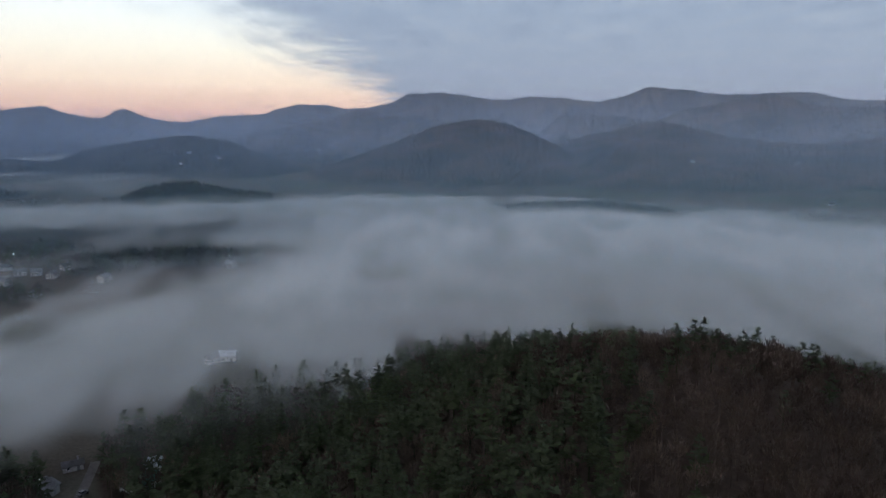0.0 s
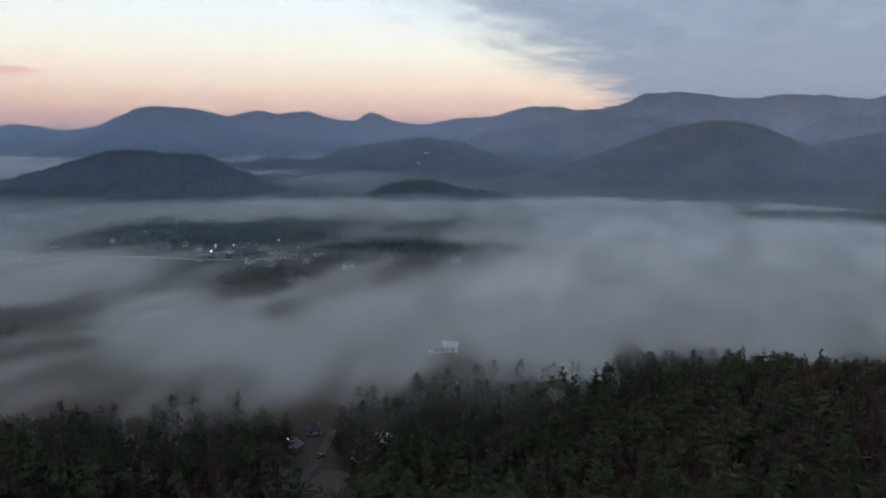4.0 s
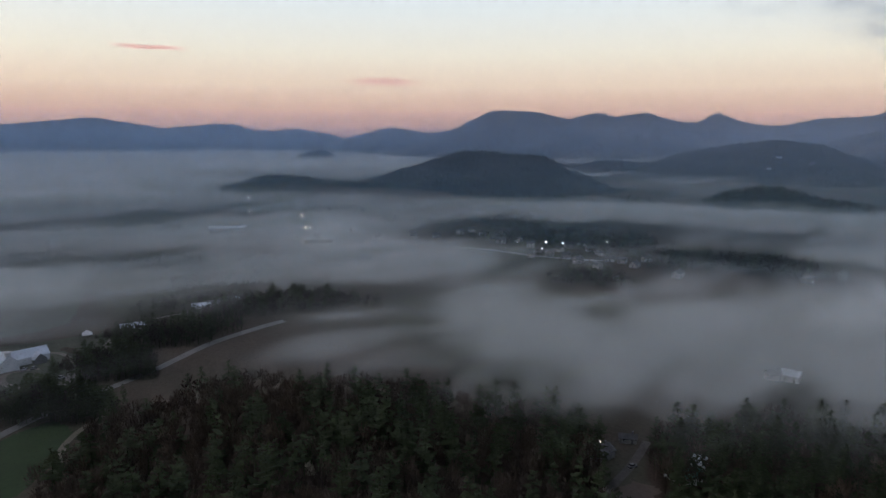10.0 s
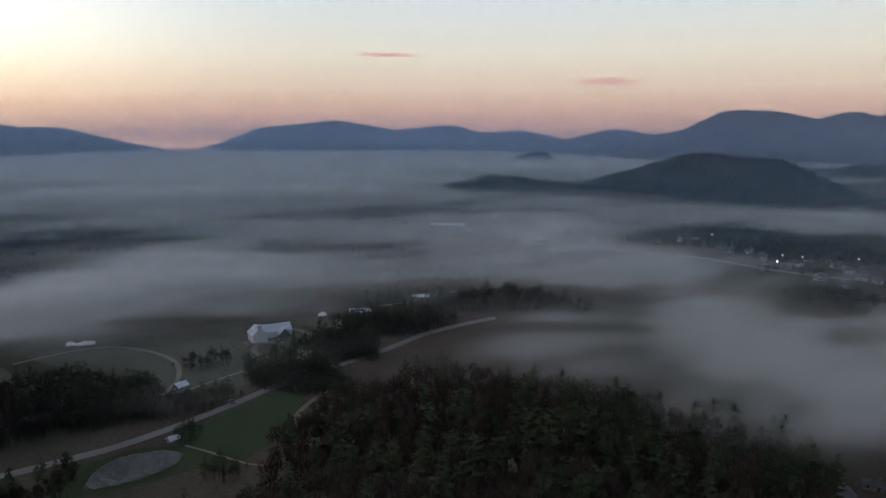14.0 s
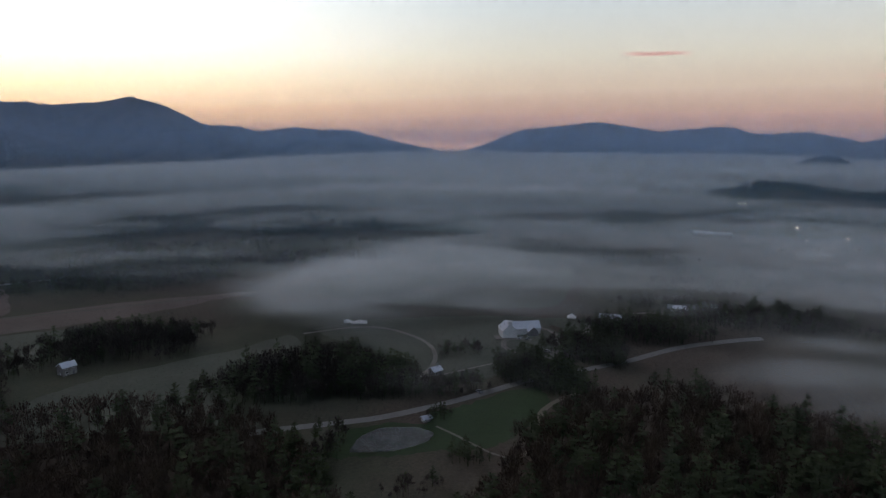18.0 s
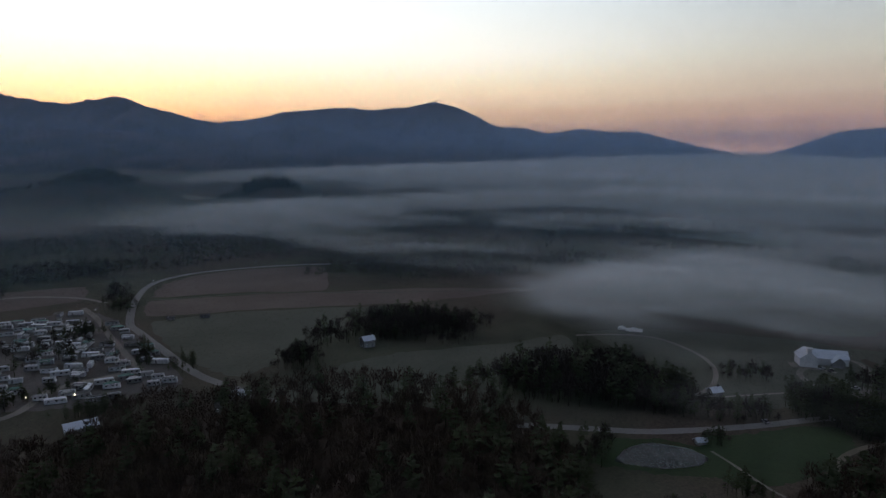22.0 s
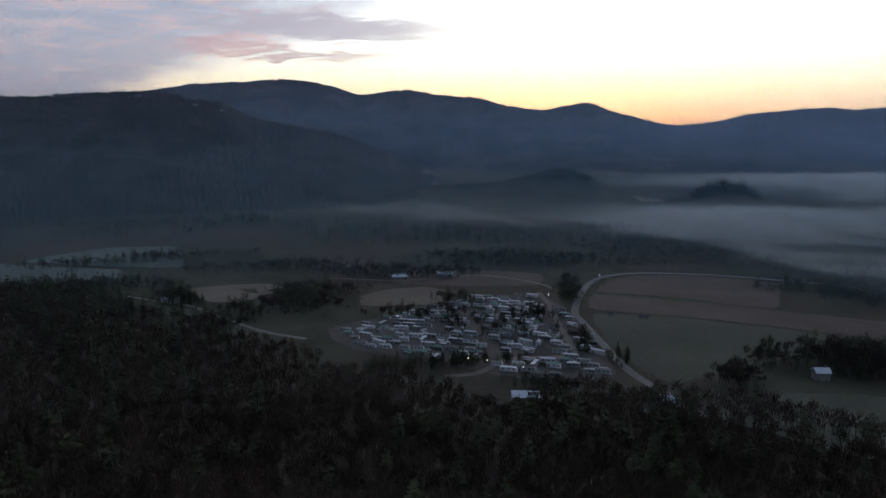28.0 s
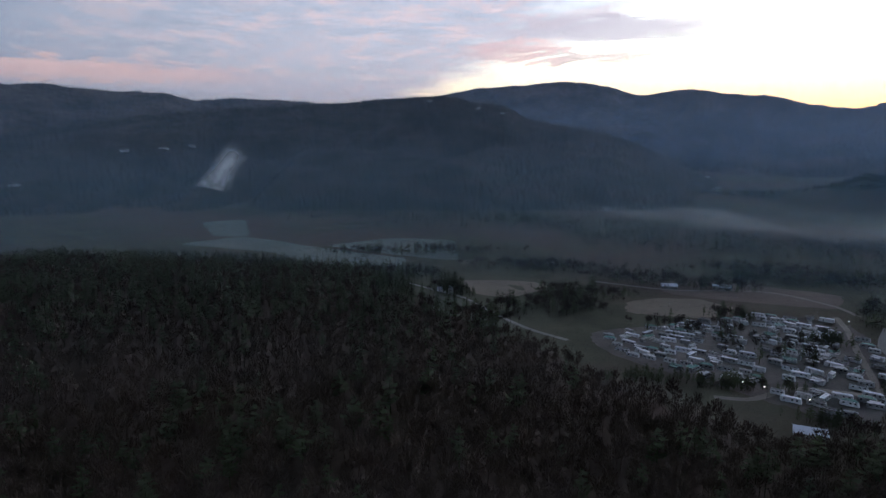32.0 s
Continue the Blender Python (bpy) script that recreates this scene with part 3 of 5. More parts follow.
# ============ mist and haze ============
# where mist lies: bearing, distance, half width across in degrees, half depth, amount
BANKS = [
    # the thick bank behind the pine hill, and its thinner end below the lane
    (-12, 640, 15, 190, 1.35), (-36, 640, 12, 240, 1.5), (8, 560, 9.2, 195, 0.8), (-4, 900, 16.1, 143, 0.8), (14, 420, 6.9, 104, 0.52), (27, 430, 6.9, 91, 0.34), (34, 385, 8, 72, 0.37), (42, 400, 5.8, 98, 0.46), (40, 330, 9.2, 52, 0.08), (28, 340, 8, 65, 0.08), (56, 780, 6.9, 143, 0.5), (56, 560, 5.8, 65, 0.45), (50, 620, 5.8, 78, 0.35), (44, 545, 4.6, 84, 0.5),
    # streaks over and behind the town
    (52, 345, 6, 45, 0.16), (57, 480, 6, 60, .3), (36, 640, 9, 120, .25), (22, 1060, 16.1, 78, 0.75), (8, 1180, 13.8, 117, 0.5), (33, 1000, 9.2, 78, 0.6), (40, 1130, 9.2, 78, 0.4), (55, 930, 6.9, 78, 0.55), (62, 760, 8, 78, 0.6), (54, 700, 4.6, 52, 0.35), (52, 1180, 8, 78, 0.4), (25, 1600, 12, 160, 0.5), (-16, 1180, 18.4, 104, 0.35), (-28, 1080, 9.2, 78, 0.4),
    # wisps before and behind the white hall
    (81, 565, 8, 55, 0.72), (92, 560, 5.8, 65, 0.68), (87, 500, 6.9, 44, 0.34), (76, 500, 4.6, 47, 0.25), (98, 500, 4.6, 52, 0.6), (95, 450, 4.6, 34, 0.3), (104, 700, 4.6, 52, 0.6), (116, 700, 6.9, 58, 0.55), (110, 560, 4.6, 39, 0.3), (69, 560, 4.6, 52, 0.4), (63, 355, 5.8, 26, 0.12), (56, 390, 4.6, 78, 0.18), (60, 470, 4.6, 39, 0.25), (88, 690, 6.9, 52, 0.4), (73, 830, 6.9, 65, 0.45),
    # bands in the fields towards the gap of the valley
    (98, 1230, 10.3, 117, 0.9), (84, 1220, 9.2, 104, 0.7), (72, 1250, 6.9, 104, 0.7), (112, 1120, 6.9, 91, 0.6), (121, 1040, 6.9, 130, 0.9), (130, 1000, 4.6, 91, 0.5), (142, 1040, 9.2, 130, 0.36), (124, 880, 8, 78, 0.4), (152, 950, 8, 169, 0.26), (90, 950, 8, 65, 0.4), (104, 880, 5.8, 65, 0.4), (64, 1500, 8, 120, 0.6), (80, 1600, 9, 120, 0.9), (96, 1650, 9, 140, 0.9), (110, 1600, 6, 120, 0.8),
    # the sea of mist far off
    (70, 3700, 15, 1200, 2.2), (84, 3000, 10, 1200, 2), (100, 2300, 10, 400, 1.3), (113, 2000, 8, 250, 1.2), (127, 1900, 7, 190, 0.55), (53, 2500, 6, 600, 0.9), (62, 2100, 8, 240, 0.8), (40, 2150, 7, 250, 0.6), (30, 3200, 5, 250, 0.9), (33, 4000, 8, 700, 0.6), (16, 3000, 9, 500, 0.3), (24, 2000, 7, 200, 0.35),
]


def bank_cover(x, y, spots):
    r, az = np.hypot(x, y), np.degrees(np.arctan2(-x, y))
    total = np.zeros_like(x)
    for a, d, wa, wr, amount in spots:
        da = (az - a + 180) % 360 - 180
        total += amount * np.exp(-0.5 * ((da / wa) ** 2 + ((r - d) / wr) ** 2))
    return total


ma = np.radians(np.arange(-46, 208, 0.9))
mr = np.geomspace(205, 4880, 130)
A, R = np.meshgrid(ma, mr)
mx, my = -R * np.sin(A), R * np.cos(A)
land = surface(mx, my)
banks = bank_cover(mx, my, BANKS)
# height, opacity and how thick a bank must be to heap up so high
LAYERS = ((15.2, .14, 0), (16.4, .15, 0), (17.6, .15, 0), (18.8, .14, 0), (12, .18, .3), (22, .20, .42), (26, .22, .58), (31, .22, .75), (37, .22, .9))
for k, (h, amount, need) in enumerate(LAYERS):
    mz = np.full_like(mx, h)
    deep = np.clip((mz - land - 2.5) / (0.4 * h + 6), 0, 1)
    deep = deep * deep * (3 - 2 * deep)
    cover = np.clip(banks - need, 0, 1.6) * deep * np.clip((R - 210) / 80, 0, 1)
    mist = new("mist_bank", grid_mesh("mist_bank", mx, my, mz, vapour("mist", (0.77, 0.81, 0.80), amount, 0.0145, (1.7, 0.6, 1.0), 0.45, 0.585, (1.0 * k, 2.0 * k, 0.0), True), attrs={"cover": cover}))
    tagged(mist, "thin sheet of grey morning mist over the valley", "mist", kind="stuff")

# see-through rings coloured to imitate blue haze that thickens with distance: low on the valley floor, tall far off
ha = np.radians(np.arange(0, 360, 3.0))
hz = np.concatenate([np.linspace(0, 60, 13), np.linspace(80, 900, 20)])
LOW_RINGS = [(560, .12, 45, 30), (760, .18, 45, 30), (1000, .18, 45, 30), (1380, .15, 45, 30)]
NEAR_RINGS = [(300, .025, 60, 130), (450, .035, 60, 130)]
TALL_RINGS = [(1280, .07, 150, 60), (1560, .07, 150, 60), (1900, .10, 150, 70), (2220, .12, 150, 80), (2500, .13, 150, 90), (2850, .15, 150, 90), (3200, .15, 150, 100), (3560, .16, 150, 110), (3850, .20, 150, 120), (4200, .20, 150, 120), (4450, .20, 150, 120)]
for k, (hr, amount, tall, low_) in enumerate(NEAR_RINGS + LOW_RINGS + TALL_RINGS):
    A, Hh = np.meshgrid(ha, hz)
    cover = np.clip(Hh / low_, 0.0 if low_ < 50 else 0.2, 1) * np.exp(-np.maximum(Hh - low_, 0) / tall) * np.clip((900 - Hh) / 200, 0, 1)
    # scattered light put into the colour: grey near, dark blue low, paler blue far off
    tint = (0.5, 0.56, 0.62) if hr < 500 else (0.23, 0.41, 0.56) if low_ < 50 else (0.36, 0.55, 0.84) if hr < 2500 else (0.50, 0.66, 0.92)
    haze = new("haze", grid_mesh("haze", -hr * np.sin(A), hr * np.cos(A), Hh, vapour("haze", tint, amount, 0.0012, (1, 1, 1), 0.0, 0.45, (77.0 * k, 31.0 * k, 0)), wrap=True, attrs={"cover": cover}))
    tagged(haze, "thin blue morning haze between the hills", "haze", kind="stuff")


# ============ trees ============
def prism(p, q, ra, rb, sides=3):
    """A tapered stick from p to q: vertices and triangles."""
    p, q = Vector(p), Vector(q)
    d = (q - p).normalized()
    u = d.orthogonal().normalized()
    w = d.cross(u)
    vs, fs = [], []
    for c, rad in ((p, ra), (q, rb)):
        for k in range(sides):
            a = 2 * math.pi * k / sides
            vs.append(c + (u * math.cos(a) + w * math.sin(a)) * rad)
    for k in range(sides):
        j = (k + 1) % sides
        fs += [(k, j, sides + j), (k, sides + j, sides + k)]
    return vs, fs


def clump(c, rx, ry, rz, rnd, blades=8):
    """A ragged tuft of needles: short blades that fan out from a bough's end."""
    vs, fs = [], []
    for k in range(blades):
        a, e = rnd.uniform(0, 6.283), rnd.uniform(-.5, 1.0)
        out_ = Vector((math.cos(a) * rx, math.sin(a) * ry, e * rz))
        side = Vector((-math.sin(a) * rx, math.cos(a) * ry, rnd.uniform(-.5, .5) * rz)) * rnd.uniform(.35, .6)
        o = Vector(c) + Vector((rnd.uniform(-.3, .3) * rx, rnd.uniform(-.3, .3) * ry, rnd.uniform(-.3, .3) * rz))
        n = len(vs)
        vs += [o - side, o + side, o + out_ * rnd.uniform(.8, 1.5)]
        fs.append((n, n + 1, n + 2))
    return vs, fs


def joined(parts):
    vs, fs = [], []
    for v, f in parts:
        n = len(vs)
        vs += v
        fs += [tuple(i + n for i in t) for t in f]
    return np.array([tuple(v) for v in vs], dtype=np.float32), np.array(fs, dtype=np.int32)


def pine(seed, clumps, h=17.0, sides=5, bare=0.34, slim=1.0):
    """A pine: trunk and a tiered, gappy crown of tufts on boughs."""
    rnd = random.Random(seed)
    lean = Vector((rnd.uniform(-.4, .4), rnd.uniform(-.4, .4), h))
    trunk = [prism((0, 0, -0.6), lean * 0.6, 0.24, 0.15, sides), prism(lean * 0.6, lean, 0.15, 0.03, sides)]
    crown = []
    for k in range(clumps):
        f = bare + (1 - bare) * (k + rnd.random()) / clumps
        reach = (1 - f) ** 0.7 * h * 0.24 * slim * rnd.uniform(0.35, 1.15) + 0.2
        a = k * 2.399 + rnd.uniform(-.5, .5)
        at = lean * f
        tip = at + Vector((math.cos(a) * reach, math.sin(a) * reach, rnd.uniform(-.4, .7)))
        size = (0.6 + (1 - f) * 1.35) * rnd.uniform(0.75, 1.3) * (1.0 if clumps > 40 else 1.25 if clumps > 10 else 1.7)
        crown.append(clump(at.lerp(tip, 0.75), size * 1.15, size * 1.15, size * 0.62, rnd, 8 if clumps > 10 else 7))
        if clumps > 40 and k % 2 == 0:
            crown.append(prism(at, tip, 0.06, 0.02, 3))
    crown.append(clump(lean * 0.98, 0.5, 0.5, 1.0, rnd))
    return joined(trunk), joined(crown)


def bare_tree(seed, limbs, sprays, h=14.0, wide=3.3):
    """A leafless broad-leaved tree: trunk, limbs and a rounded haze of fine twigs."""
    rnd = random.Random(seed)
    fork = Vector((rnd.uniform(-.5, .5), rnd.uniform(-.5, .5), h * rnd.uniform(.3, .42)))
    top = fork + Vector((rnd.uniform(-1, 1), rnd.uniform(-1, 1), h * .45))
    trunk = [prism((0, 0, -.6), fork, .18, .12, 4), prism(fork, top, .11, .03, 3)] if sprays > 60 else [prism((0, 0, -.6), top, .16, .03, 3)]
    crown = []
    tips = []
    for i in range(limbs):
        a = i * 2.4 + rnd.uniform(-.5, .5)
        s = fork.lerp(top, rnd.uniform(0, .7)) if i else fork
        e = s + Vector((math.cos(a) * rnd.uniform(.5, .85) * wide, math.sin(a) * rnd.uniform(.5, .85) * wide, h * rnd.uniform(.14, .3)))
        crown.append(prism(s, e, .09, .035, 3))
        tips.append((s, e, a))
    mid_ = Vector((top.x * .5, top.y * .5, h * .64))
    for k in range(sprays):
        # twigs fill a rounded crown, densest towards its outside, and point away from the fork
        c, e = k * 2.399 + rnd.uniform(-.3, .3), math.asin(rnd.uniform(-.75, 1))
        q = rnd.random() ** .4
        out_ = Vector((math.cos(c) * math.cos(e) * wide, math.sin(c) * math.cos(e) * wide, math.sin(e) * h * .34)) * q
        p = mid_ + out_ * rnd.uniform(.6, .95)
        d = (p - fork).normalized() * rnd.uniform(.7, 1.7) + Vector((rnd.uniform(-.5, .5), rnd.uniform(-.5, .5), rnd.uniform(0, .5)))
        side = d.orthogonal().normalized()
        side = (side * math.cos(c * 7) + d.normalized().cross(side) * math.sin(c * 7)) * rnd.uniform(.09, .2) * (1.0 if sprays > 200 else 1.2 if sprays > 120 else 1.7 if sprays > 60 else 2.9)
        crown.append(([p - side, p + side, p + d], [(0, 1, 2)]))
    return joined(trunk), joined(crown)


def mesh_of(name, vs, fs, mat):
    me = bpy.data.meshes.new(name)
    me.vertices.add(len(vs))
    me.vertices.foreach_set("co", np.ascontiguousarray(vs, dtype=np.float32).ravel())
    me.loops.add(len(fs) * 3)
    me.loops.foreach_set("vertex_index", np.ascontiguousarray(fs, dtype=np.int32).ravel())
    me.polygons.add(len(fs))
    me.polygons.foreach_set("loop_start", np.arange(len(fs)) * 3)
    me.polygons.foreach_set("loop_total", np.full(len(fs), 3))
    me.update(calc_edges=True)
    me.materials.append(mat)
    return me


def woods(name, label, places, kinds, mat, seed):
    """Many trees as one stretch of woods: places are x, y, z, height over the kind's own."""
    rng = np.random.default_rng(seed)
    allv, allf, n = [], [], 0
    pick = rng.integers(0, len(kinds), len(places))
    for k, (kv, kf) in enumerate(kinds):
        p = places[pick == k]
        if not len(p):
            continue
        a, s, w = rng.uniform(0, 2 * np.pi, len(p)), p[:, 3], rng.uniform(.85, 1.2, len(p))
        c, sn = np.cos(a)[:, None], np.sin(a)[:, None]
        vx, vy, vz = kv[:, 0][None], kv[:, 1][None], kv[:, 2][None]
        sw = (s * w)[:, None]
        v = np.stack([(vx * c - vy * sn) * sw + p[:, 0:1], (vx * sn + vy * c) * sw + p[:, 1:2], vz * s[:, None] + p[:, 2:3]], -1).reshape(-1, 3)
        f = (kf[None] + (np.arange(len(p)) * len(kv))[:, None, None]).reshape(-1, 3) + n
        allv.append(v)
        allf.append(f)
        n += len(v)
    ob = new(name, mesh_of(name, np.concatenate(allv), np.concatenate(allf), mat))
    return tagged(ob, label, "woods", kind="stuff")


def both(tree):
    (tv, tf), (cv, cf) = tree
    return np.concatenate([tv, cv]), np.concatenate([tf, cf + len(tv)])


def ground_at(x, y):
    return knolls(np.atleast_1d(np.asarray(x, float)), np.atleast_1d(np.asarray(y, float)))


rng = np.random.default_rng(5)
# trees of the hill, one to about 42 square metres, thinner in the leafless parts
step = 5.9
xs, ys = np.meshgrid(np.arange(-720, 720, step), np.arange(-720, 720, step))
xs, ys = (xs + rng.uniform(-3, 3, xs.shape)).ravel(), (ys + rng.uniform(-3, 3, ys.shape)).ravel()
r, az = np.hypot(xs, ys), np.degrees(np.arctan2(-xs, ys))
seen = (az > -42) | (az < -150)
keep = in_woods(xs, ys) & (r > 95) & seen & (rng.random(xs.shape) < 0.96)
xs, ys, r, az = xs[keep], ys[keep], r[keep], az[keep]
full = az % 360
patch = wave(xs, ys, 70, 21, 3)
share = np.interp(full, [0, 8, 18, 30, 45, 58, 70, 80, 100, 120, 140, 160, 172, 200, 318, 330, 340, 350, 360], [.5, .7, .75, .35, .25, .35, .12, .2, .2, .12, .08, .05, .08, .12, .08, .08, .18, .35, .5])
share = share + np.clip((full - 160) / 12, 0, 1) * (full < 215) * np.clip((r - 340) / 110, 0, 1) * .42 + patch * np.where((full > 75) & (full < 300), 0.12, 0.3)
is_pine = rng.random(xs.shape) < share
zs = ground_at(xs, ys)
size = np.where(is_pine, rng.uniform(.72, 1.15, xs.shape), rng.uniform(.7, 1.1, xs.shape)) * np.where(r > 330, .85, 1.0)
P4 = np.stack([xs, ys, zs, size], -1)

# other stands over the valley floor
SP, SB = [], []
for az0, r0, half, deep, lean_, count, share0, height in STANDS:
    c, a = polar(az0, r0), radians(az0 + lean_)
    n = int(count * 1.6)
    ang, rad = rng.uniform(0, 2 * np.pi, n), np.sqrt(rng.random(n))
    rad = rad * (1 + 0.16 * np.sin(3 * ang + az0) + 0.13 * np.sin(5 * ang + r0) + 0.1 * np.sin(9 * ang + half))
    tx, dr = np.cos(ang) * rad * half, np.sin(ang) * rad * deep
    x, y = c.x + tx * math.cos(a) - dr * math.sin(a), c.y + tx * math.sin(a) + dr * math.cos(a)
    z = ground_at(x, y)
    pines = rng.random(n) < share0
    s = (0.55 + 0.75 * rng.random(n) ** 1.4) * (1.15 - 0.35 * np.minimum(rad, 1.2) ** 2) * height / 15.0
    q = np.stack([x, y, z, s], -1)
    SP.append(q[pines])
    SB.append(q[~pines])
SP, SB = np.concatenate(SP), np.concatenate(SB)

# single trees along the crests and flanks of the nearer hills
for i, (name, label, rc, front, back, pts) in enumerate(RIDGES):
    if rc > 2750 or name == "back_mountain":
        continue
    _, a0, a1 = CURVES[i]
    n = int(min(1500 if name == 'near_mountain' else 800, (a1 - a0) * rc * 0.01745 * 1.1))
    az1 = rng.uniform(a0 + .5, a1 - .5, n)
    r1 = np.where(rng.random(n) < .45, rc - rng.uniform(0, 30, n), rc - front * rng.uniform(0, .9, n))
    z1 = ridge_height(i, az1, r1)
    q = np.stack([-r1 * np.sin(np.radians(az1)), r1 * np.cos(np.radians(az1)), z1 - 1.0, rng.uniform(.5, .95, n) * (.8 if rc > 2000 else .8)], -1)
    q = q[z1 > 2]
    pines = rng.random(len(q)) < .4
    SP, SB = np.concatenate([SP, q[pines]]), np.concatenate([SB, q[~pines]])

PINE_LITE = [both(pine(s, 16, slim=w, sides=4)) for s, w in ((1, 1.15), (2, 1.0), (3, 1.3), (4, 1.2))]
BARE_LITE = [both(bare_tree(s, 4, 88, wide=3.6)) for s in (11, 12, 13, 14)]
PINE_FAR = [both(pine(s, 6, sides=3, bare=.2, slim=1.15)) for s in (21, 22, 23)]
BARE_MID = [both(bare_tree(s, 5, 170, wide=3.5)) for s in (15, 16, 17, 18)]
BARE_FAR = [both(bare_tree(s, 2, 34, wide=4.2)) for s in (31, 32, 33)]

# the trees nearest to the hilltop stand singly, the rest make up the woods
near = np.zeros(len(P4), bool)
near[np.argsort(r)[:300]] = True
woods("pine_woods", "dark green pines on a hillside", P4[is_pine & ~near], PINE_LITE, M_NEEDLE_STUFF, 1)
close = r < 300
woods("bare_woods", "leafless grey-brown winter trees near a hilltop", P4[~is_pine & ~near & close], BARE_MID, M_BARE_STUFF, 2)
woods("bare_woods", "leafless grey-brown winter trees on a hillside", P4[~is_pine & ~near & ~close], BARE_LITE, M_BARE_STUFF, 7)
far_p, far_b = np.hypot(SP[:, 0], SP[:, 1]) > 520, np.hypot(SB[:, 0], SB[:, 1]) > 520
woods("valley_pines", "dark conifers in stands far along the valley", SP[far_p], PINE_FAR, M_NEEDLE_STUFF, 3)
woods("valley_trees", "leafless trees in stands far along the valley", SB[far_b], BARE_FAR, M_FARTREES, 4)
woods("grove_pines", "dark conifers in groves among fields", SP[~far_p], PINE_LITE, M_NEEDLE_STUFF, 5)
woods("grove_trees", "leafless trees in groves among fields", SB[~far_b], BARE_LITE, M_FARTREES, 6)


def part(name, me, parent, label=""):
    ob = new(name, me)
    ob.parent = parent
    if label:
        ob["label"] = label
    return ob


def place(name, label, category, group, pieces, m):
    """One more thing of a kind: pieces are name, mesh, pose in the thing and label."""
    base = new(name)
    base.matrix_basis = m
    tagged(base, label, category, group)
    for pname, me, pm, plabel in pieces:
        ob = part(pname, me, base, plabel)
        if pm is not None:
            ob.matrix_basis = pm
    return base


NEAR = {}
for s in (51, 52, 53):
    (tv, tf), (cv, cf) = pine(s, 58)
    NEAR[True, s % 3] = ("pine_tree", "tall green pine with an open crown on a hillside", [("trunk", mesh_of("pine_trunk", tv, tf, M_BARK), None, ""), ("crown", mesh_of("pine_crown", cv, cf, M_NEEDLE), None, "")])
for s in (61, 62, 63):
    (tv, tf), (cv, cf) = bare_tree(s, 9, 330, wide=3.7)
    NEAR[False, s % 3] = ("bare_tree", "leafless grey-brown tree on a leaf-covered slope", [("trunk", mesh_of("bare_trunk", tv, tf, M_BARE), None, ""), ("crown", mesh_of("bare_crown", cv, cf, M_BARE), None, "")])
for k in np.flatnonzero(near):
    name, label, pieces = NEAR[bool(is_pine[k]), k % 3]
    place(name, label, "tree", "trees on the hilltop", pieces, Matrix.LocRotScale(Vector(P4[k, :3]), Euler((0, 0, (k * 1.7) % 6.28)), (float(P4[k, 3]),) * 3))


# ============ fields, roads, water ============
def closed_curve(pts, n=10, rough=2.0, seed=0):
    """A rounded outline through polar corners, with an uneven edge."""
    rnd = random.Random(seed)
    p = [polar(a, r) for a, r in pts]
    outl = []
    for i in range(len(p)):
        a, b, c, d = p[i - 1], p[i], p[(i + 1) % len(p)], p[(i + 2) % len(p)]
        for k in range(n):
            u = k / n
            t2, t3 = u * u, u * u * u
            m0, m1 = (c - a) * 0.22, (d - b) * 0.22
            q = b * (2 * t3 - 3 * t2 + 1) + m0 * (t3 - 2 * t2 + u) + c * (-2 * t3 + 3 * t2) + m1 * (t3 - t2)
            outl.append(q + Vector((rnd.uniform(-rough, rough), rnd.uniform(-rough, rough), 0)))
    return outl


def field(name, label, mat, pts, lift=0.15, rough=1.6, category="field"):
    outl = closed_curve(pts, 10, rough, len(label))
    bm = bmesh.new()
    face = bm.faces.new([bm.verts.new(v) for v in outl])
    bmesh.ops.triangulate(bm, faces=[face])
    x, y = np.array([v.co.x for v in bm.verts]), np.array([v.co.y for v in bm.verts])
    for v, z in zip(bm.verts, knolls(x, y)):
        v.co.z = z + lift
    bm.normal_update()
    me = bpy.data.meshes.new(name)
    bm.to_mesh(me)
    bm.free()
    if me.polygons and me.polygons[0].normal.z < 0:
        me.flip_normals()
    me.materials.append(mat)
    return tagged(new(name, me), label, category, kind="structure")


def lane(name, label, mat, pts, width, lift=0.3, category="road"):
    """A strip along a smooth line through polar points."""
    p = [polar(a, r) for a, r in pts]
    line = []
    for i in range(len(p) - 1):
        a, b, c, d = p[max(i - 1, 0)], p[i], p[i + 1], p[min(i + 2, len(p) - 1)]
        steps = max(3, int((c - b).length / 5))
        for k in range(steps):
            u = k / steps
            t2, t3 = u * u, u * u * u
            line.append(b * (2 * t3 - 3 * t2 + 1) + (c - a) * 0.5 * (t3 - 2 * t2 + u) + c * (-2 * t3 + 3 * t2) + (d - b) * 0.5 * (t3 - t2))
    line.append(p[-1])
    rows = []
    for i, q in enumerate(line):
        d = (line[min(i + 1, len(line) - 1)] - line[max(i - 1, 0)]).normalized()
        s = Vector((-d.y, d.x, 0)) * width * 0.5
        rows.append((q + s, q - s))
    x = np.array([[v.x for v in row] for row in rows])
    y = np.array([[v.y for v in row] for row in rows])
    z = knolls(x, y) + lift
    me = grid_mesh(name, x, y, z, mat)
    return tagged(new(name, me), label, category, kind="structure")


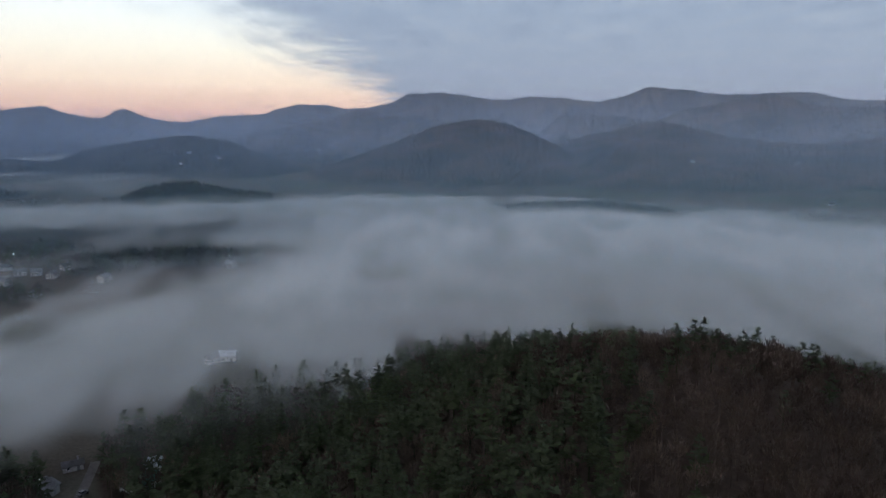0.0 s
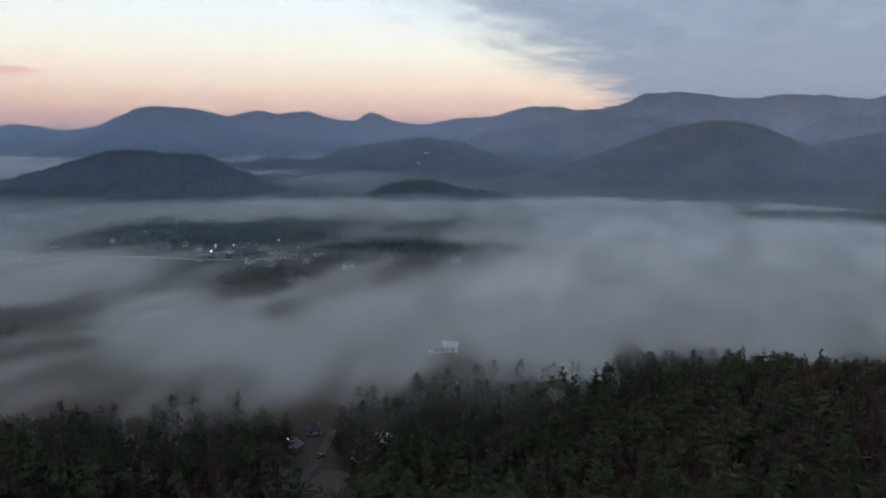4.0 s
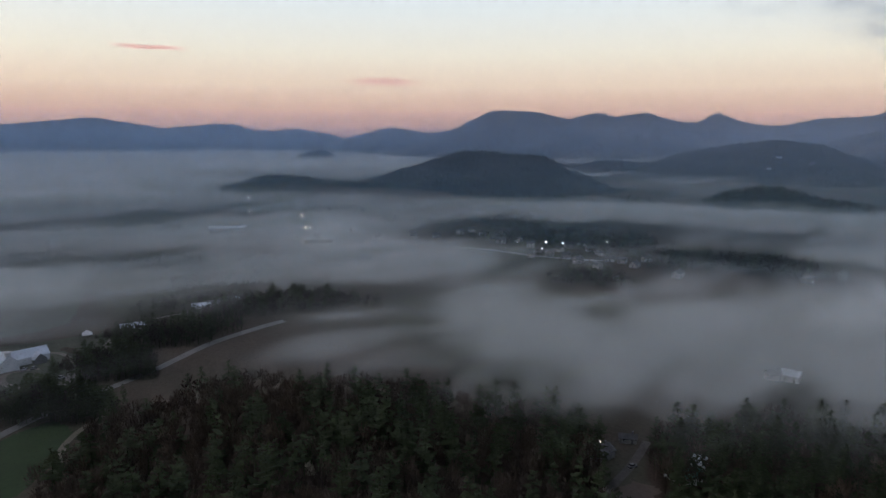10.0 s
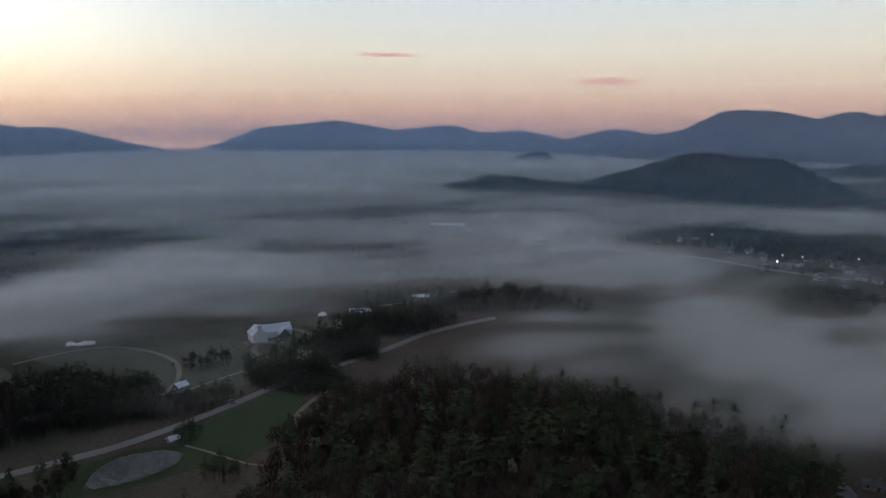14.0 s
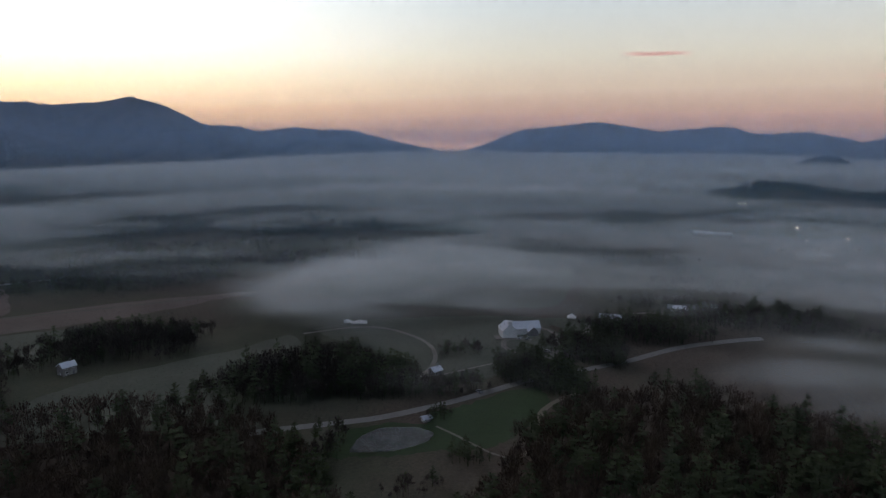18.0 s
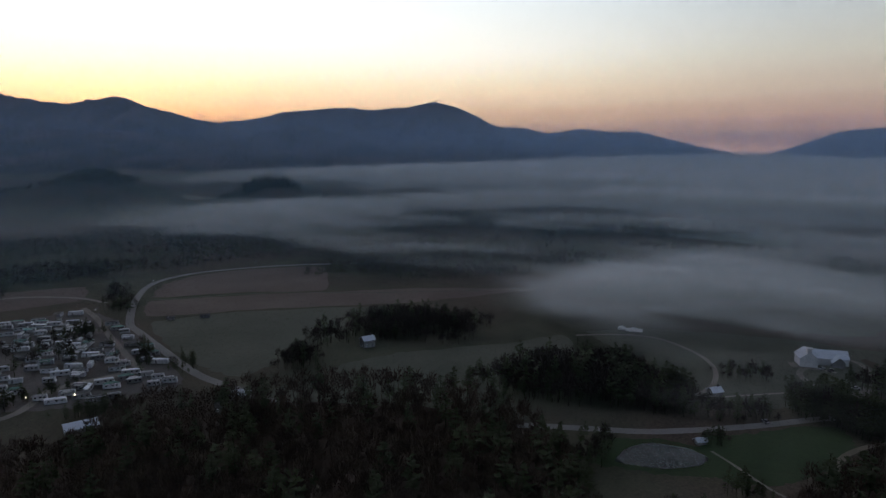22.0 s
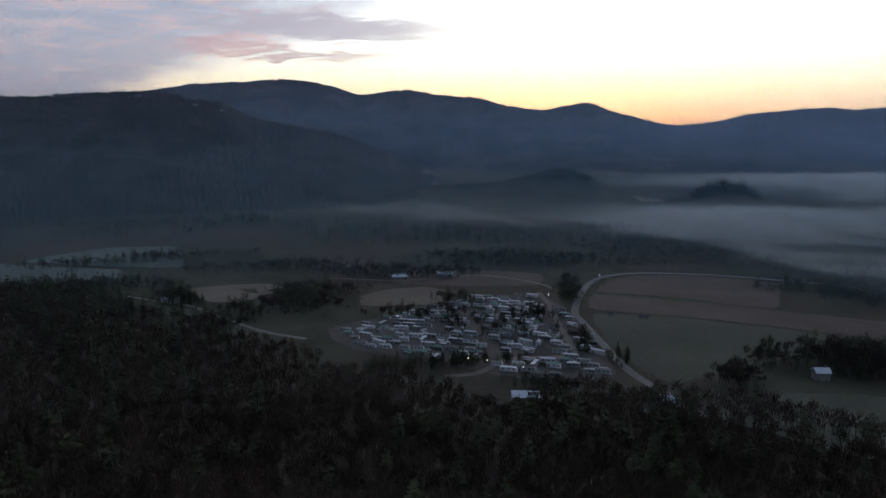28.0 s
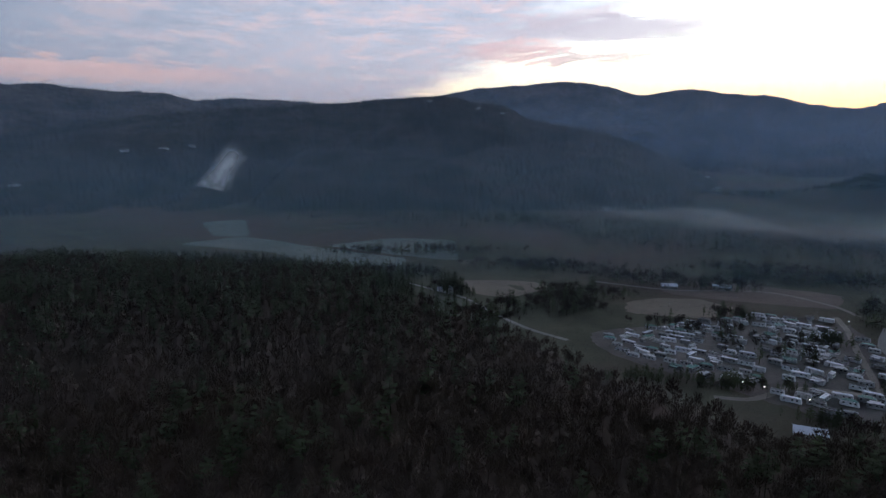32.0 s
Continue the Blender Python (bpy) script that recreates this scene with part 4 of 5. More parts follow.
field("lawn", "dim green lawn round a white hall", M_DULL, [(97, 452), (92, 470), (86, 476), (80, 482), (73, 478), (73.5, 440), (77.6, 372), (82, 352), (87, 355), (90, 385), (95, 420)], 0.10)
field("green_field", "bright green winter grass below a road", M_GREEN, [(87.5, 300), (84, 312), (80, 333), (77.6, 340), (76.4, 318), (77.6, 292), (80, 268), (84.5, 258), (87, 268)], 0.12)
field("pond_bank", "dark grass round a small pond", M_GREEN, [(96, 262), (95.5, 285), (91, 292), (86.5, 290), (85, 270), (87, 261), (91, 259)], 0.3)
field("pond", "still dark pond that mirrors the pale sky", M_WATER, [(94.2, 265), (93.2, 279), (91.4, 287), (88.4, 286), (86.8, 280), (87.1, 271), (90.3, 263)], 0.7, 0.5, "water")
field("pasture", "dull green pasture beside a country road", M_DULL, [(133.4, 498), (126.2, 508), (114.5, 505), (116.5, 460), (122.4, 401), (126.3, 366), (129.4, 385), (132, 432)], 0.12)
field("brown_field", "bare brown field inside the bend of a road", M_BROWN, [(133.0, 575), (126, 572), (119.4, 568), (119.8, 670), (125.8, 668), (130.0, 652), (132.3, 622)], 0.12)
field("brown_field", "long strip of bare brown field by a hedge", M_BROWN, [(133.6, 515), (124.3, 512), (112.1, 517), (104.9, 550), (101, 575), (112.1, 566), (124.2, 560), (133.2, 563)], 0.14)
field("pasture", "worn brownish pasture among groves", M_DULL, [(126.3, 328), (119, 372), (113, 395), (104.7, 412), (99, 440), (98, 395), (105, 352), (102, 300), (109.4, 309), (119.5, 321)], 0.10)
field("frosted_field", "pale frosted field along the valley side", M_PALE, [(190.2, 839), (185.4, 887), (179.5, 785), (172.2, 706), (172.9, 650), (178.6, 642), (183.2, 750)], 0.2)
field("frosted_field", "pale grassy field under a wooded mountain", M_PALE, [(178.6, 792), (173, 830), (168, 806), (167.6, 700), (171.4, 716)], 0.2)
field("frosted_field", "pale meadow in a side valley", M_PALE, [(188.4, 1044), (185.3, 1063), (185, 895), (187.6, 905)], 0.3)
field("straw_field", "straw-coloured field by a line of bare trees", M_STRAW, [(167.5, 572), (164, 590), (160.8, 588), (159.8, 568), (161.5, 535), (163.1, 516), (166, 515)], 0.15)
field("straw_field", "straw-coloured field behind a trailer park", M_STRAW, [(153.2, 534), (151, 560), (148, 572), (145, 553), (146, 520), (149.5, 503), (153.2, 505)], 0.15)
field("meadow", "thin grass beside a pale lane", M_DULL, [(169.5, 500), (166, 482), (161.5, 432), (165, 428), (170, 456)], 0.12)
field("nursery_field", "dark striped rows of a plant nursery", M_BROWN, [(150, 585), (144, 578), (138, 590), (138, 640), (146, 650), (151, 630)], 0.12)
field("far_field", "pale green field under thin mist", M_PALE, [(97, 1120), (90, 1150), (82, 1090), (82.3, 880), (88, 900), (94, 950)], 0.2)
field("far_field", "dull field between lines of trees", M_DULL, [(97, 560), (90, 720), (82, 740), (75, 690), (76, 520), (85, 500)], 0.08)
field("gravel_yard", "grey gravel yard of a trailer park", M_YARD, [(156.0, 440), (150.3, 480), (144, 534), (138.2, 552), (136, 515), (132.6, 415), (131.3, 366), (137.3, 348), (141.6, 358), (154.5, 402)], 0.2, 1.5, "yard")
field("bare_slope", "bare earth slope on a far wooded hill", M_STRAW, [(130.6, 1500), (129.2, 1480), (128, 1420), (130, 1400)], 1.2)
field("clearing", "brown garden clearing beside a lane", M_BROWN, [(31.5, 232), (29.6, 250), (27.5, 246), (28, 226), (30, 218)], 0.4)

lane("country_road", "pale asphalt country road bending round fields", M_ROAD, [(112, 690), (121.3, 682), (126.1, 676), (130.2, 662), (133, 630), (134.3, 575), (134.9, 503), (134.2, 473), (132.3, 421), (130.1, 377), (127.3, 350), (125, 331), (122, 318)], 5.6)
lane("country_road", "straight asphalt road between woods and a green field", M_ROAD, [(103, 292), (101, 293), (95.6, 295), (91.5, 299), (86.5, 312), (82.6, 327), (78.8, 347), (75.5, 362), (71, 388), (66, 425), (60, 450)], 5.6)
lane("driveway", "pale gravel drive to a white hall", M_GRAVEL, [(77.3, 362), (76.9, 385), (76.3, 398), (74.9, 420), (73.6, 450), (72.6, 472), (70, 495), (66.7, 505), (61.8, 530)], 4.2)
lane("driveway", "gravel loop before a white hall", M_GRAVEL, [(76.9, 392), (79, 392), (80.6, 408), (80.2, 424), (78.2, 424)], 3.6)
lane("driveway", "curved gravel drive past a lawn", M_GRAVEL, [(76.4, 398), (76, 425), (76.8, 448), (78.5, 456)], 3.0)
lane("footpath", "narrow pale footpath over a lawn", M_GRAVEL, [(87.6, 352), (85.8, 356), (83.5, 366), (79.4, 386), (77.8, 390)], 1.6)
lane("loop_path", "pale gravel path round a meadow", M_GRAVEL, [(98, 440), (94.5, 449), (92.2, 450), (90.4, 443), (88.2, 424), (87, 406), (86.6, 387), (86.9, 368), (88, 352)], 2.8)
lane("forest_track", "pale dirt track along the wood's edge", M_STRAW, [(74, 330), (75.4, 322), (76.9, 306), (77.4, 292), (77.1, 275), (77.8, 256), (79.5, 246)], 3.2, 0.5)
lane("pond_path", "pale footpath over grass near a pond", M_GRAVEL, [(86.5, 287), (84.7, 276), (82.6, 262), (81.3, 254), (80, 248)], 1.4, 0.4)
lane("forest_track", "faint dirt track through the woods", M_STRAW, [(57.5, 262), (58.5, 240), (58, 215)], 3.0, 0.6)
lane("lane_road", "narrow pale lane between a few houses", M_YARD, [(28.6, 288), (29.3, 272), (30.4, 254), (32, 232), (34, 212)], 3.6, 0.5)
lane("lane_road", "pale lane past bare trees and a field", M_ROAD, [(172, 545), (168.8, 508), (167, 495), (162.1, 438), (158, 418)], 4.2)
lane("park_lane", "pale gravel entrance to a trailer park", M_GRAVEL, [(146, 352), (143.8, 355), (142.6, 362), (141.5, 378), (142, 405), (143.6, 458), (145, 500)], 4.6, 0.35)
lane("park_lane", "gravel lane between rows of trailers", M_GRAVEL, [(141.5, 380), (139.2, 388), (136.5, 392), (134.4, 398)], 5.0, 0.36)
lane("park_lane", "gravel lane between rows of trailers", M_GRAVEL, [(134.4, 396), (135.4, 430), (136.5, 480), (137.1, 520), (138, 560)], 4.2, 0.37)
lane("nursery_lane", "dirt lane along a plant nursery", M_GRAVEL, [(156, 610), (150, 598), (143, 622), (138.5, 598), (136.5, 570)], 4.0, 0.35)
lane("hedge_ditch", "dark ditch between two brown fields", M_DULL, [(133.6, 566), (123.4, 563), (115.6, 552), (106.2, 560)], 2.4, 0.3, "ditch")
lane("far_road", "road across the misty valley", M_ROAD, [(70, 900), (62, 830), (52, 790), (44, 760), (38, 720), (33, 700)], 6.5, 0.5)


# ============ buildings ============
def boxes(name, items, mat):
    """One mesh of several boxes: centre x, y, z and sizes."""
    vs, fs = [], []
    for cx, cy, cz, sx, sy, sz in items:
        n = len(vs)
        vs += [(cx + x * sx / 2, cy + y * sy / 2, cz + z * sz / 2) for x in (-1, 1) for y in (-1, 1) for z in (-1, 1)]
        fs += [tuple(n + i for i in f) for f in ((0, 1, 3, 2), (4, 6, 7, 5), (0, 4, 5, 1), (2, 3, 7, 6), (0, 2, 6, 4), (1, 5, 7, 3))]
    me = bpy.data.meshes.new(name)
    me.from_pydata(vs, [], fs)
    me.materials.append(mat)
    return me


def gabled(name, w, d, h, rise, mat, base=-0.5):
    """Walls with gable ends; the ridge runs along x."""
    x, y = w / 2, d / 2
    vs = [(-x, -y, base), (x, -y, base), (x, y, base), (-x, y, base), (-x, -y, h), (x, -y, h), (x, y, h), (-x, y, h), (-x, 0, h + rise), (x, 0, h + rise)]
    fs = [(0, 1, 5, 4), (2, 3, 7, 6), (1, 2, 6, 9, 5), (3, 0, 4, 8, 7), (0, 3, 2, 1)]
    me = bpy.data.meshes.new(name)
    me.from_pydata(vs, [], fs)
    me.materials.append(mat)
    return me


def roof_mesh(name, w, d, h, rise, mat, over=0.5, thick=0.22):
    """Two pitched slabs with eaves; the ridge runs along x."""
    x, y = w / 2 + over, d / 2 + over
    drop = rise * over / (d / 2)
    prof = [(-y, h - drop), (0, h + rise), (y, h - drop), (y, h - drop + thick), (0, h + rise + thick), (-y, h - drop + thick)]
    vs = [(s * x, py, pz + 0.02) for s in (-1, 1) for py, pz in prof]
    fs = [(0, 1, 7, 6), (1, 2, 8, 7), (2, 3, 9, 8), (3, 4, 10, 9), (4, 5, 11, 10), (5, 0, 6, 11), (0, 5, 4, 1), (1, 4, 3, 2), (6, 7, 10, 11), (7, 8, 9, 10)]
    me = bpy.data.meshes.new(name)
    me.from_pydata(vs, [], fs)
    me.materials.append(mat)
    return me


PANE = {}


def window(parent, x, y, z, w, h, side):
    """A framed window on a wall that faces -y (side 0), +x (1), +y (2) or -x (3)."""
    key = (w, h)
    if key not in PANE:
        PANE[key] = (boxes("frame", [(-w / 2, 0, 0, .1, .12, h + .1), (w / 2, 0, 0, .1, .12, h + .1), (0, 0, h / 2, w, .12, .1), (0, 0, -h / 2, w, .12, .1)], M_WHITE), boxes("pane", [(0, .02, 0, w - .1, .05, h - .1)], M_GLASS))
    f = part("window", PANE[key][0], parent)
    f.matrix_basis = pose(x, y, z, 0, 0, 90 * side)
    part("pane", PANE[key][1], f)


def house(name, label, az, r, turn, w, d, h, rise, wall, roof, category="house", group="", chimney=True, rows=2, lift=0.0):
    c = polar(az, r)
    base = new(name)
    base.matrix_basis = Matrix.Translation((c.x, c.y, float(ground_at(c.x, c.y)[0]) + lift)) @ pose(0, 0, 0, 0, 0, az + turn)
    tagged(base, label, category, group)
    part("wall", gabled("walls", w, d, h, rise, wall), base)
    part("roof", roof_mesh("roof", w, d, h, rise, roof), base)
    n = max(2, int(w / 3.2))
    for k in range(n):
        x = -w / 2 + w * (k + .5) / n
        for q in range(rows if h > 4.5 else 1):
            if k != n // 2 or q:
                window(base, x, -d / 2 - .04, 1.5 + q * 2.7, 1.0, 1.3, 0)
    window(base, w / 2 + .04, 0, 1.5, 1.0, 1.3, 1)
    window(base, -w / 2 - .04, 0, 1.5, 1.0, 1.3, 3)
    dr = part("door", boxes("door", [(0, 0, 1.02, 1.0, .1, 2.05)], M_TRIM), base)
    dr.location = (-w / 2 + w * (n // 2 + .5) / n, -d / 2 - .05, 0)
    if chimney:
        ch = part("chimney", boxes("chimney", [(0, 0, 0, .8, .8, 2.2)], M_TRIM), base)
        ch.location = (w * .28, 0, h + rise + .3)
    return base


# the white hall: a long gabled house with a cross wing, a porch gable, a low terrace and a small belfry
hall = house("white_hall", "white hall with a pale metal roof and a cross wing", 79.2, 441, 196, 24, 11, 4.2, 3.4, M_WHITE, M_METAL, "hall", chimney=False)
wing = part("wing", gabled("wing", 12, 9.5, 5.2, 3.8, M_WHITE), hall)
wing.matrix_basis = pose(10.5, 6.5, 0, 0, 0, 90)
wr = part("wing_roof", roof_mesh("wing_roof", 12, 9.5, 5.2, 3.8, M_METAL), hall)
wr.matrix_basis = pose(10.5, 6.5, 0.05, 0, 0, 90)
pg = part("porch", gabled("porch", 4.5, 6.5, 3.2, 3.0, M_TRIM), hall, "dark timber porch gable")
pg.matrix_basis = pose(-6, 7.2, 0, 0, 0, 90)
pr = part("porch_roof", roof_mesh("porch_roof", 5, 6.5, 3.2, 3.0, M_METAL), hall)
pr.matrix_basis = pose(-6, 7.2, 0.04, 0, 0, 90)
part("terrace", boxes("terrace", [(14, 10, .15, 12, 9, .5)], M_GRAVEL), hall, "pale paved terrace")
bf = part("belfry", boxes("belfry", [(0, 0, 0, 2.4, 2.4, 2.6), (0, 0, 1.6, 3.4, 3.4, .5)], M_WHITE), hall)
bf.location = (10.5, 11, 9.4)
house("barn", "low barn with a pale metal roof", 71.7, 472, 8, 15, 9, 3.6, 2.2, M_WALLS, M_METAL, "barn", chimney=False)
house("farmhouse", "white two-storey farmhouse beside a grove", 116, 408, 28, 7.5, 6, 4.7, 2.0, M_WALLS, M_METAL, "house")
house("metal_shed", "long shed with a shiny metal roof at a wood's edge", 138.9, 322, 6, 13, 8.5, 3.2, 1.7, M_WALLS, M_METAL, "shed", chimney=False)
house("roadside_house", "small pale house beside a bend of the road", 127.9, 322, 30, 10, 7, 3.4, 2.0, M_WALLS, M_SHINGLE, "house")
house("roadside_house", "small house with a pale roof by the road", 126.8, 334, -20, 8, 6, 3.2, 1.8, M_WALLS, M_METAL, "house")
house("lane_house", "small house with a green roof beside a lane", 25.4, 258, 24, 11, 8, 3.6, 2.2, M_WALLS, M_GREENROOF, "house")
house("lane_house", "small pale house among trees", 23.8, 271, -30, 9, 7, 3.4, 2.0, M_WHITE, M_METAL, "house")
house("lane_house", "long pale house across the end of a lane", 30.2, 286, 4, 7, 4, 2.4, 1.3, M_WALLS, M_SHINGLE, "house")
house("lane_house", "small house with a lit yard beside a lane", 32.4, 268, 50, 9, 7, 3.3, 1.9, M_WALLS, M_SHINGLE, "house")
house("mist_house", "white house dim in the mist", 19.4, 396, 30, 8, 6, 3.4, 1.8, M_WALLS, M_SHINGLE, "house")
house("mist_house", "pale house dim in the mist", 18.2, 398, -10, 9, 7, 3.6, 2.2, M_WHITE, M_METAL, "house")
house("field_barn", "small pale farm building in a field", 129.3, 499, 8, 6, 3.2, 1.6, .8, M_TRIM, M_SHINGLE, "barn", chimney=False)
house("field_barn", "low pale shelter in a field", 131.9, 501, -5, 5, 3, 1.6, 0.8, M_WALLS, M_SHINGLE, "barn", chimney=False)
house("pond_house", "small pale boathouse near a pond", 87.4, 294, 30, 4, 3, 1.8, 1.0, M_WALLS, M_METAL, "hut", chimney=False)
house("cottage", "small white cottage hidden by trees", 86.6, 357, 40, 6, 5, 2.6, 1.7, M_WALLS, M_METAL, "house")
house("nursery_house", "low pale building by a plant nursery", 150, 604, 12, 13, 7, 3.0, 1.6, M_WALLS, M_METAL, "building", chimney=False)
house("nursery_house", "long low greenhouse with a pale roof", 146, 618, 0, 15, 7, 2.6, 1.5, M_WALLS, M_METAL, "building", chimney=False)
house("lane_house", "pale roadside house by bare trees", 168.6, 512, 30, 10, 7, 3.4, 2.0, M_WHITE, M_METAL, "house")
for az, r, turn, w in ((66.5, 515, 0, 16), (65.5, 522, 6, 12), (63.2, 528, -8, 14), (61.5, 536, 0, 12), (64.6, 540, 12, 10)):
    house("farm_building", "low pale farm building among bare trees", az, r, turn, w * .8, 6, 2.6, 1.4, M_WALLS, M_METAL if w > 13 else M_SHINGLE, "barn", "farm buildings", chimney=False)
rnd = random.Random(8)
for az, r in ((43, 831), (42, 815), (41, 840), (40, 800), (39, 770), (38.3, 745), (37.4, 730), (36.6, 752), (35.8, 780), (34.8, 792), (34, 760), (33.2, 735), (32.4, 700), (31.4, 690), (31.6, 618), (30.4, 672), (29.5, 700), (36, 715), (38.9, 716), (35, 690), (33.4, 668), (41.5, 790), (45, 850), (44, 870), (47, 830), (49, 850), (54, 900), (57, 870), (52, 842), (27, 640), (17.7, 656), (59, 860)):
    house("town_house", "small town house dim in the valley mist", az, r, rnd.uniform(-60, 60), rnd.uniform(7, 11), rnd.uniform(6, 8), rnd.uniform(3.0, 5.2), 2.2, M_WALLS, M_SHINGLE, "house", "houses of the town", chimney=rnd.random() < .4)
house("warehouse", "wide low warehouse with a pale roof in the mist", 64.2, 942, 0, 46, 24, 6, 1.6, M_WALLS, M_METAL, "warehouse", chimney=False)
house("warehouse", "wide low building with a pale roof in the mist", 57, 822, 10, 34, 18, 5, 1.5, M_WALLS, M_METAL, "warehouse", chimney=False)


def on_ridge(az, el):
    """Where a line of sight from the hovering height meets the land."""
    rr = np.arange(900, 4800, 8.0)
    a = radians(az)
    over = surface(-rr * math.sin(a), rr * math.cos(a)) > CAM_Z + rr * math.tan(radians(el))
    if not over.any():
        return None
    r_ = float(rr[np.argmax(over)])
    return r_, CAM_Z + r_ * math.tan(radians(el))


for az, el, w in ((20.4, -1.63, 26), (18.1, -2.08, 22), (21.0, -2.5, 18), (10.3, -1.45, 24), (-20, -2.07, 20), (-27.4, -2.07, 20), (-29.8, -5.0, 14), (-24.9, -6.13, 12), (193.8, -1.51, 30), (191, -1.35, 34), (188.9, -1.18, 26), (201, -3.9, 30), (147.7, -3.23, 22), (146.9, -4.2, 26), (170, 2.6, 24), (166, 2.0, 20), (164, 1.6, 18), (152, 0.2, 18)):
    hit = on_ridge(az, el)
    if hit:
        b = house("hill_house", "house on a wooded mountain slope", az, hit[0], 8, w * .6, 9, 5, 2.4, M_WALLS, M_SHINGLE, "house", "houses on the slopes", chimney=False)
        b.location.z = hit[1] + 1.0


def tent(label, az, r, w, d, h, category="tent"):
    """A white party tent: poles, valance and a peaked, sagging canopy."""
    c = polar(az, r)
    base = new("party_tent")
    base.matrix_basis = Matrix.Translation((c.x, c.y, float(ground_at(c.x, c.y)[0]))) @ pose(0, 0, 0, 0, 0, az)
    tagged(base, label, category)
    for sx in (-1, 0, 1):
        for sy in (-1, 1):
            part("pole", boxes("pole", [(sx * w * .48, sy * d * .48, 1.1, .12, .12, 2.3)], M_TRIM), base)
    n = 9
    x, y = np.meshgrid(np.linspace(-w / 2, w / 2, n), np.linspace(-d / 2, d / 2, n))
    e = np.maximum(np.abs(x) / (w / 2), np.abs(y) / (d / 2))
    part("canopy", grid_mesh("canopy", x, y, 2.3 + h * (1 - e) ** 1.4, M_WHITE), base)
    part("valance", boxes("valance", [(0, -d / 2, 2.15, w, .06, .4), (0, d / 2, 2.15, w, .06, .4), (-w / 2, 0, 2.15, .06, d, .4), (w / 2, 0, 2.15, .06, d, .4)], M_WHITE), base)
    part("sidewall", boxes("sidewall", [(0, d / 2 - .1, 1.0, w - .3, .05, 2.0)], M_WHITE), base)


tent("white party tent on a lawn", 74.9, 476, 6, 6, 2.6)
tent("long white party tent on a misty meadow", 93.2, 456, 11, 6, 1.8)
tent("small white party tent on a misty meadow", 94.2, 459, 5, 5, 1.6)


# ============ the trailer park ============
def wheel_mesh():
    bm = bmesh.new()
    bmesh.ops.create_cone(bm, cap_ends=True, segments=10, radius1=.36, radius2=.36, depth=.24, matrix=pose(0, 0, 0, 90, 0, 0))
    me = bpy.data.meshes.new("wheel")
    bm.to_mesh(me)
    bm.free()
    me.materials.append(M_RUBBER)
    return me


def shell(name, w, d, h, z, mat, cut=0.5):
    """A trailer's shell: a box with bevelled edges and a sloped nose."""
    bm = bmesh.new()
    bmesh.ops.create_cube(bm, size=1.0)
    for v in bm.verts:
        v.co = Vector((v.co.x * w, v.co.y * d, v.co.z * h + z))
        if v.co.x > 0 and v.co.z > z:
            v.co.x -= cut
    bmesh.ops.bevel(bm, geom=list(bm.edges), offset=.14, segments=1, affect="EDGES")
    me = bpy.data.meshes.new(name)
    bm.to_mesh(me)
    bm.free()
    me.materials.append(mat)
    return me


WHEEL = wheel_mesh()


def trailer(w, roof_mat, awning):
    pieces = [("body", shell("body", w, 2.5, 2.5, 1.75, M_TRAILER), None, ""), ("roof", boxes("roof", [(-.2, 0, 3.06, w - .9, 2.3, .12), (w * .2, 0, 3.2, .9, .8, .2), (-w * .25, 0, 3.18, .5, .5, .18)], roof_mat), None, "")]
    pane = boxes("window", [(0, -1.27, 2.05, 1.0, .05, .7)], M_GLASS)
    for x in (-w * .3, w * .05, w * .3):
        pieces.append(("window", pane, pose(x, 0, 0), ""))
    pieces.append(("door", boxes("door", [(w * .18, 1.27, 1.6, .75, .05, 1.9)], M_TRIM), None, ""))
    pieces += [("wheel", WHEEL, pose(-.2, y, .36), "") for y in (-1.1, 1.1)]
    if awning:
        pieces.append(("awning", boxes("awning", [(-.4, 2.55, 2.75, w * .6, 2.5, .07), (-.4 - w * .28, 3.7, 1.35, .07, .07, 2.7), (-.4 + w * .28, 3.7, 1.35, .07, .07, 2.7)], roof_mat), None, ""))
    return pieces


KINDS = [
    ("white travel trailer with an awning, on gravel", trailer(7.8, M_TRAILROOF, True)), ("cream travel trailer on gravel", trailer(6.6, M_TRAILROOF, False)),
    ("long grey park trailer on gravel", trailer(9.8, M_METAL, False)), ("trailer under a pale green roof on gravel", trailer(8.4, M_GREENROOF, True)), ("trailer with a dark roof on gravel", trailer(8.8, M_SHINGLE, True)),
]
OUTLINE = [polar(a, q) for a, q in ((155.4, 437), (150.3, 476), (144, 530), (138.3, 548), (136.3, 515), (133, 420), (131.6, 370), (137.2, 354), (141.5, 364), (154.2, 408))]


def inside(p, outl):
    hit = False
    for i in range(len(outl)):
        a, b = outl[i - 1], outl[i]
        if (a.y > p.y) != (b.y > p.y) and p.x < (b.x - a.x) * (p.y - a.y) / (b.y - a.y) + a.x:
            hit = not hit
    return hit


rnd = random.Random(3)
mid = polar(143, 455)
ax, ay = polar(143 + 90, 1), polar(143, 1)
LANES = [(polar(a, q), polar(b, s)) for a, q, b, s in ((141.5, 378, 142, 405), (142, 405, 143.6, 458), (143.6, 458, 145, 500), (141.5, 380, 136.5, 392), (134.4, 396, 136.5, 480), (136.5, 480, 138, 560))]


def near_lane(p):
    for a, b in LANES:
        u = max(0, min(1, (p - a).dot(b - a) / (b - a).length_squared))
        if (p - a.lerp(b, u)).length < 5.5:
            return True
    return False


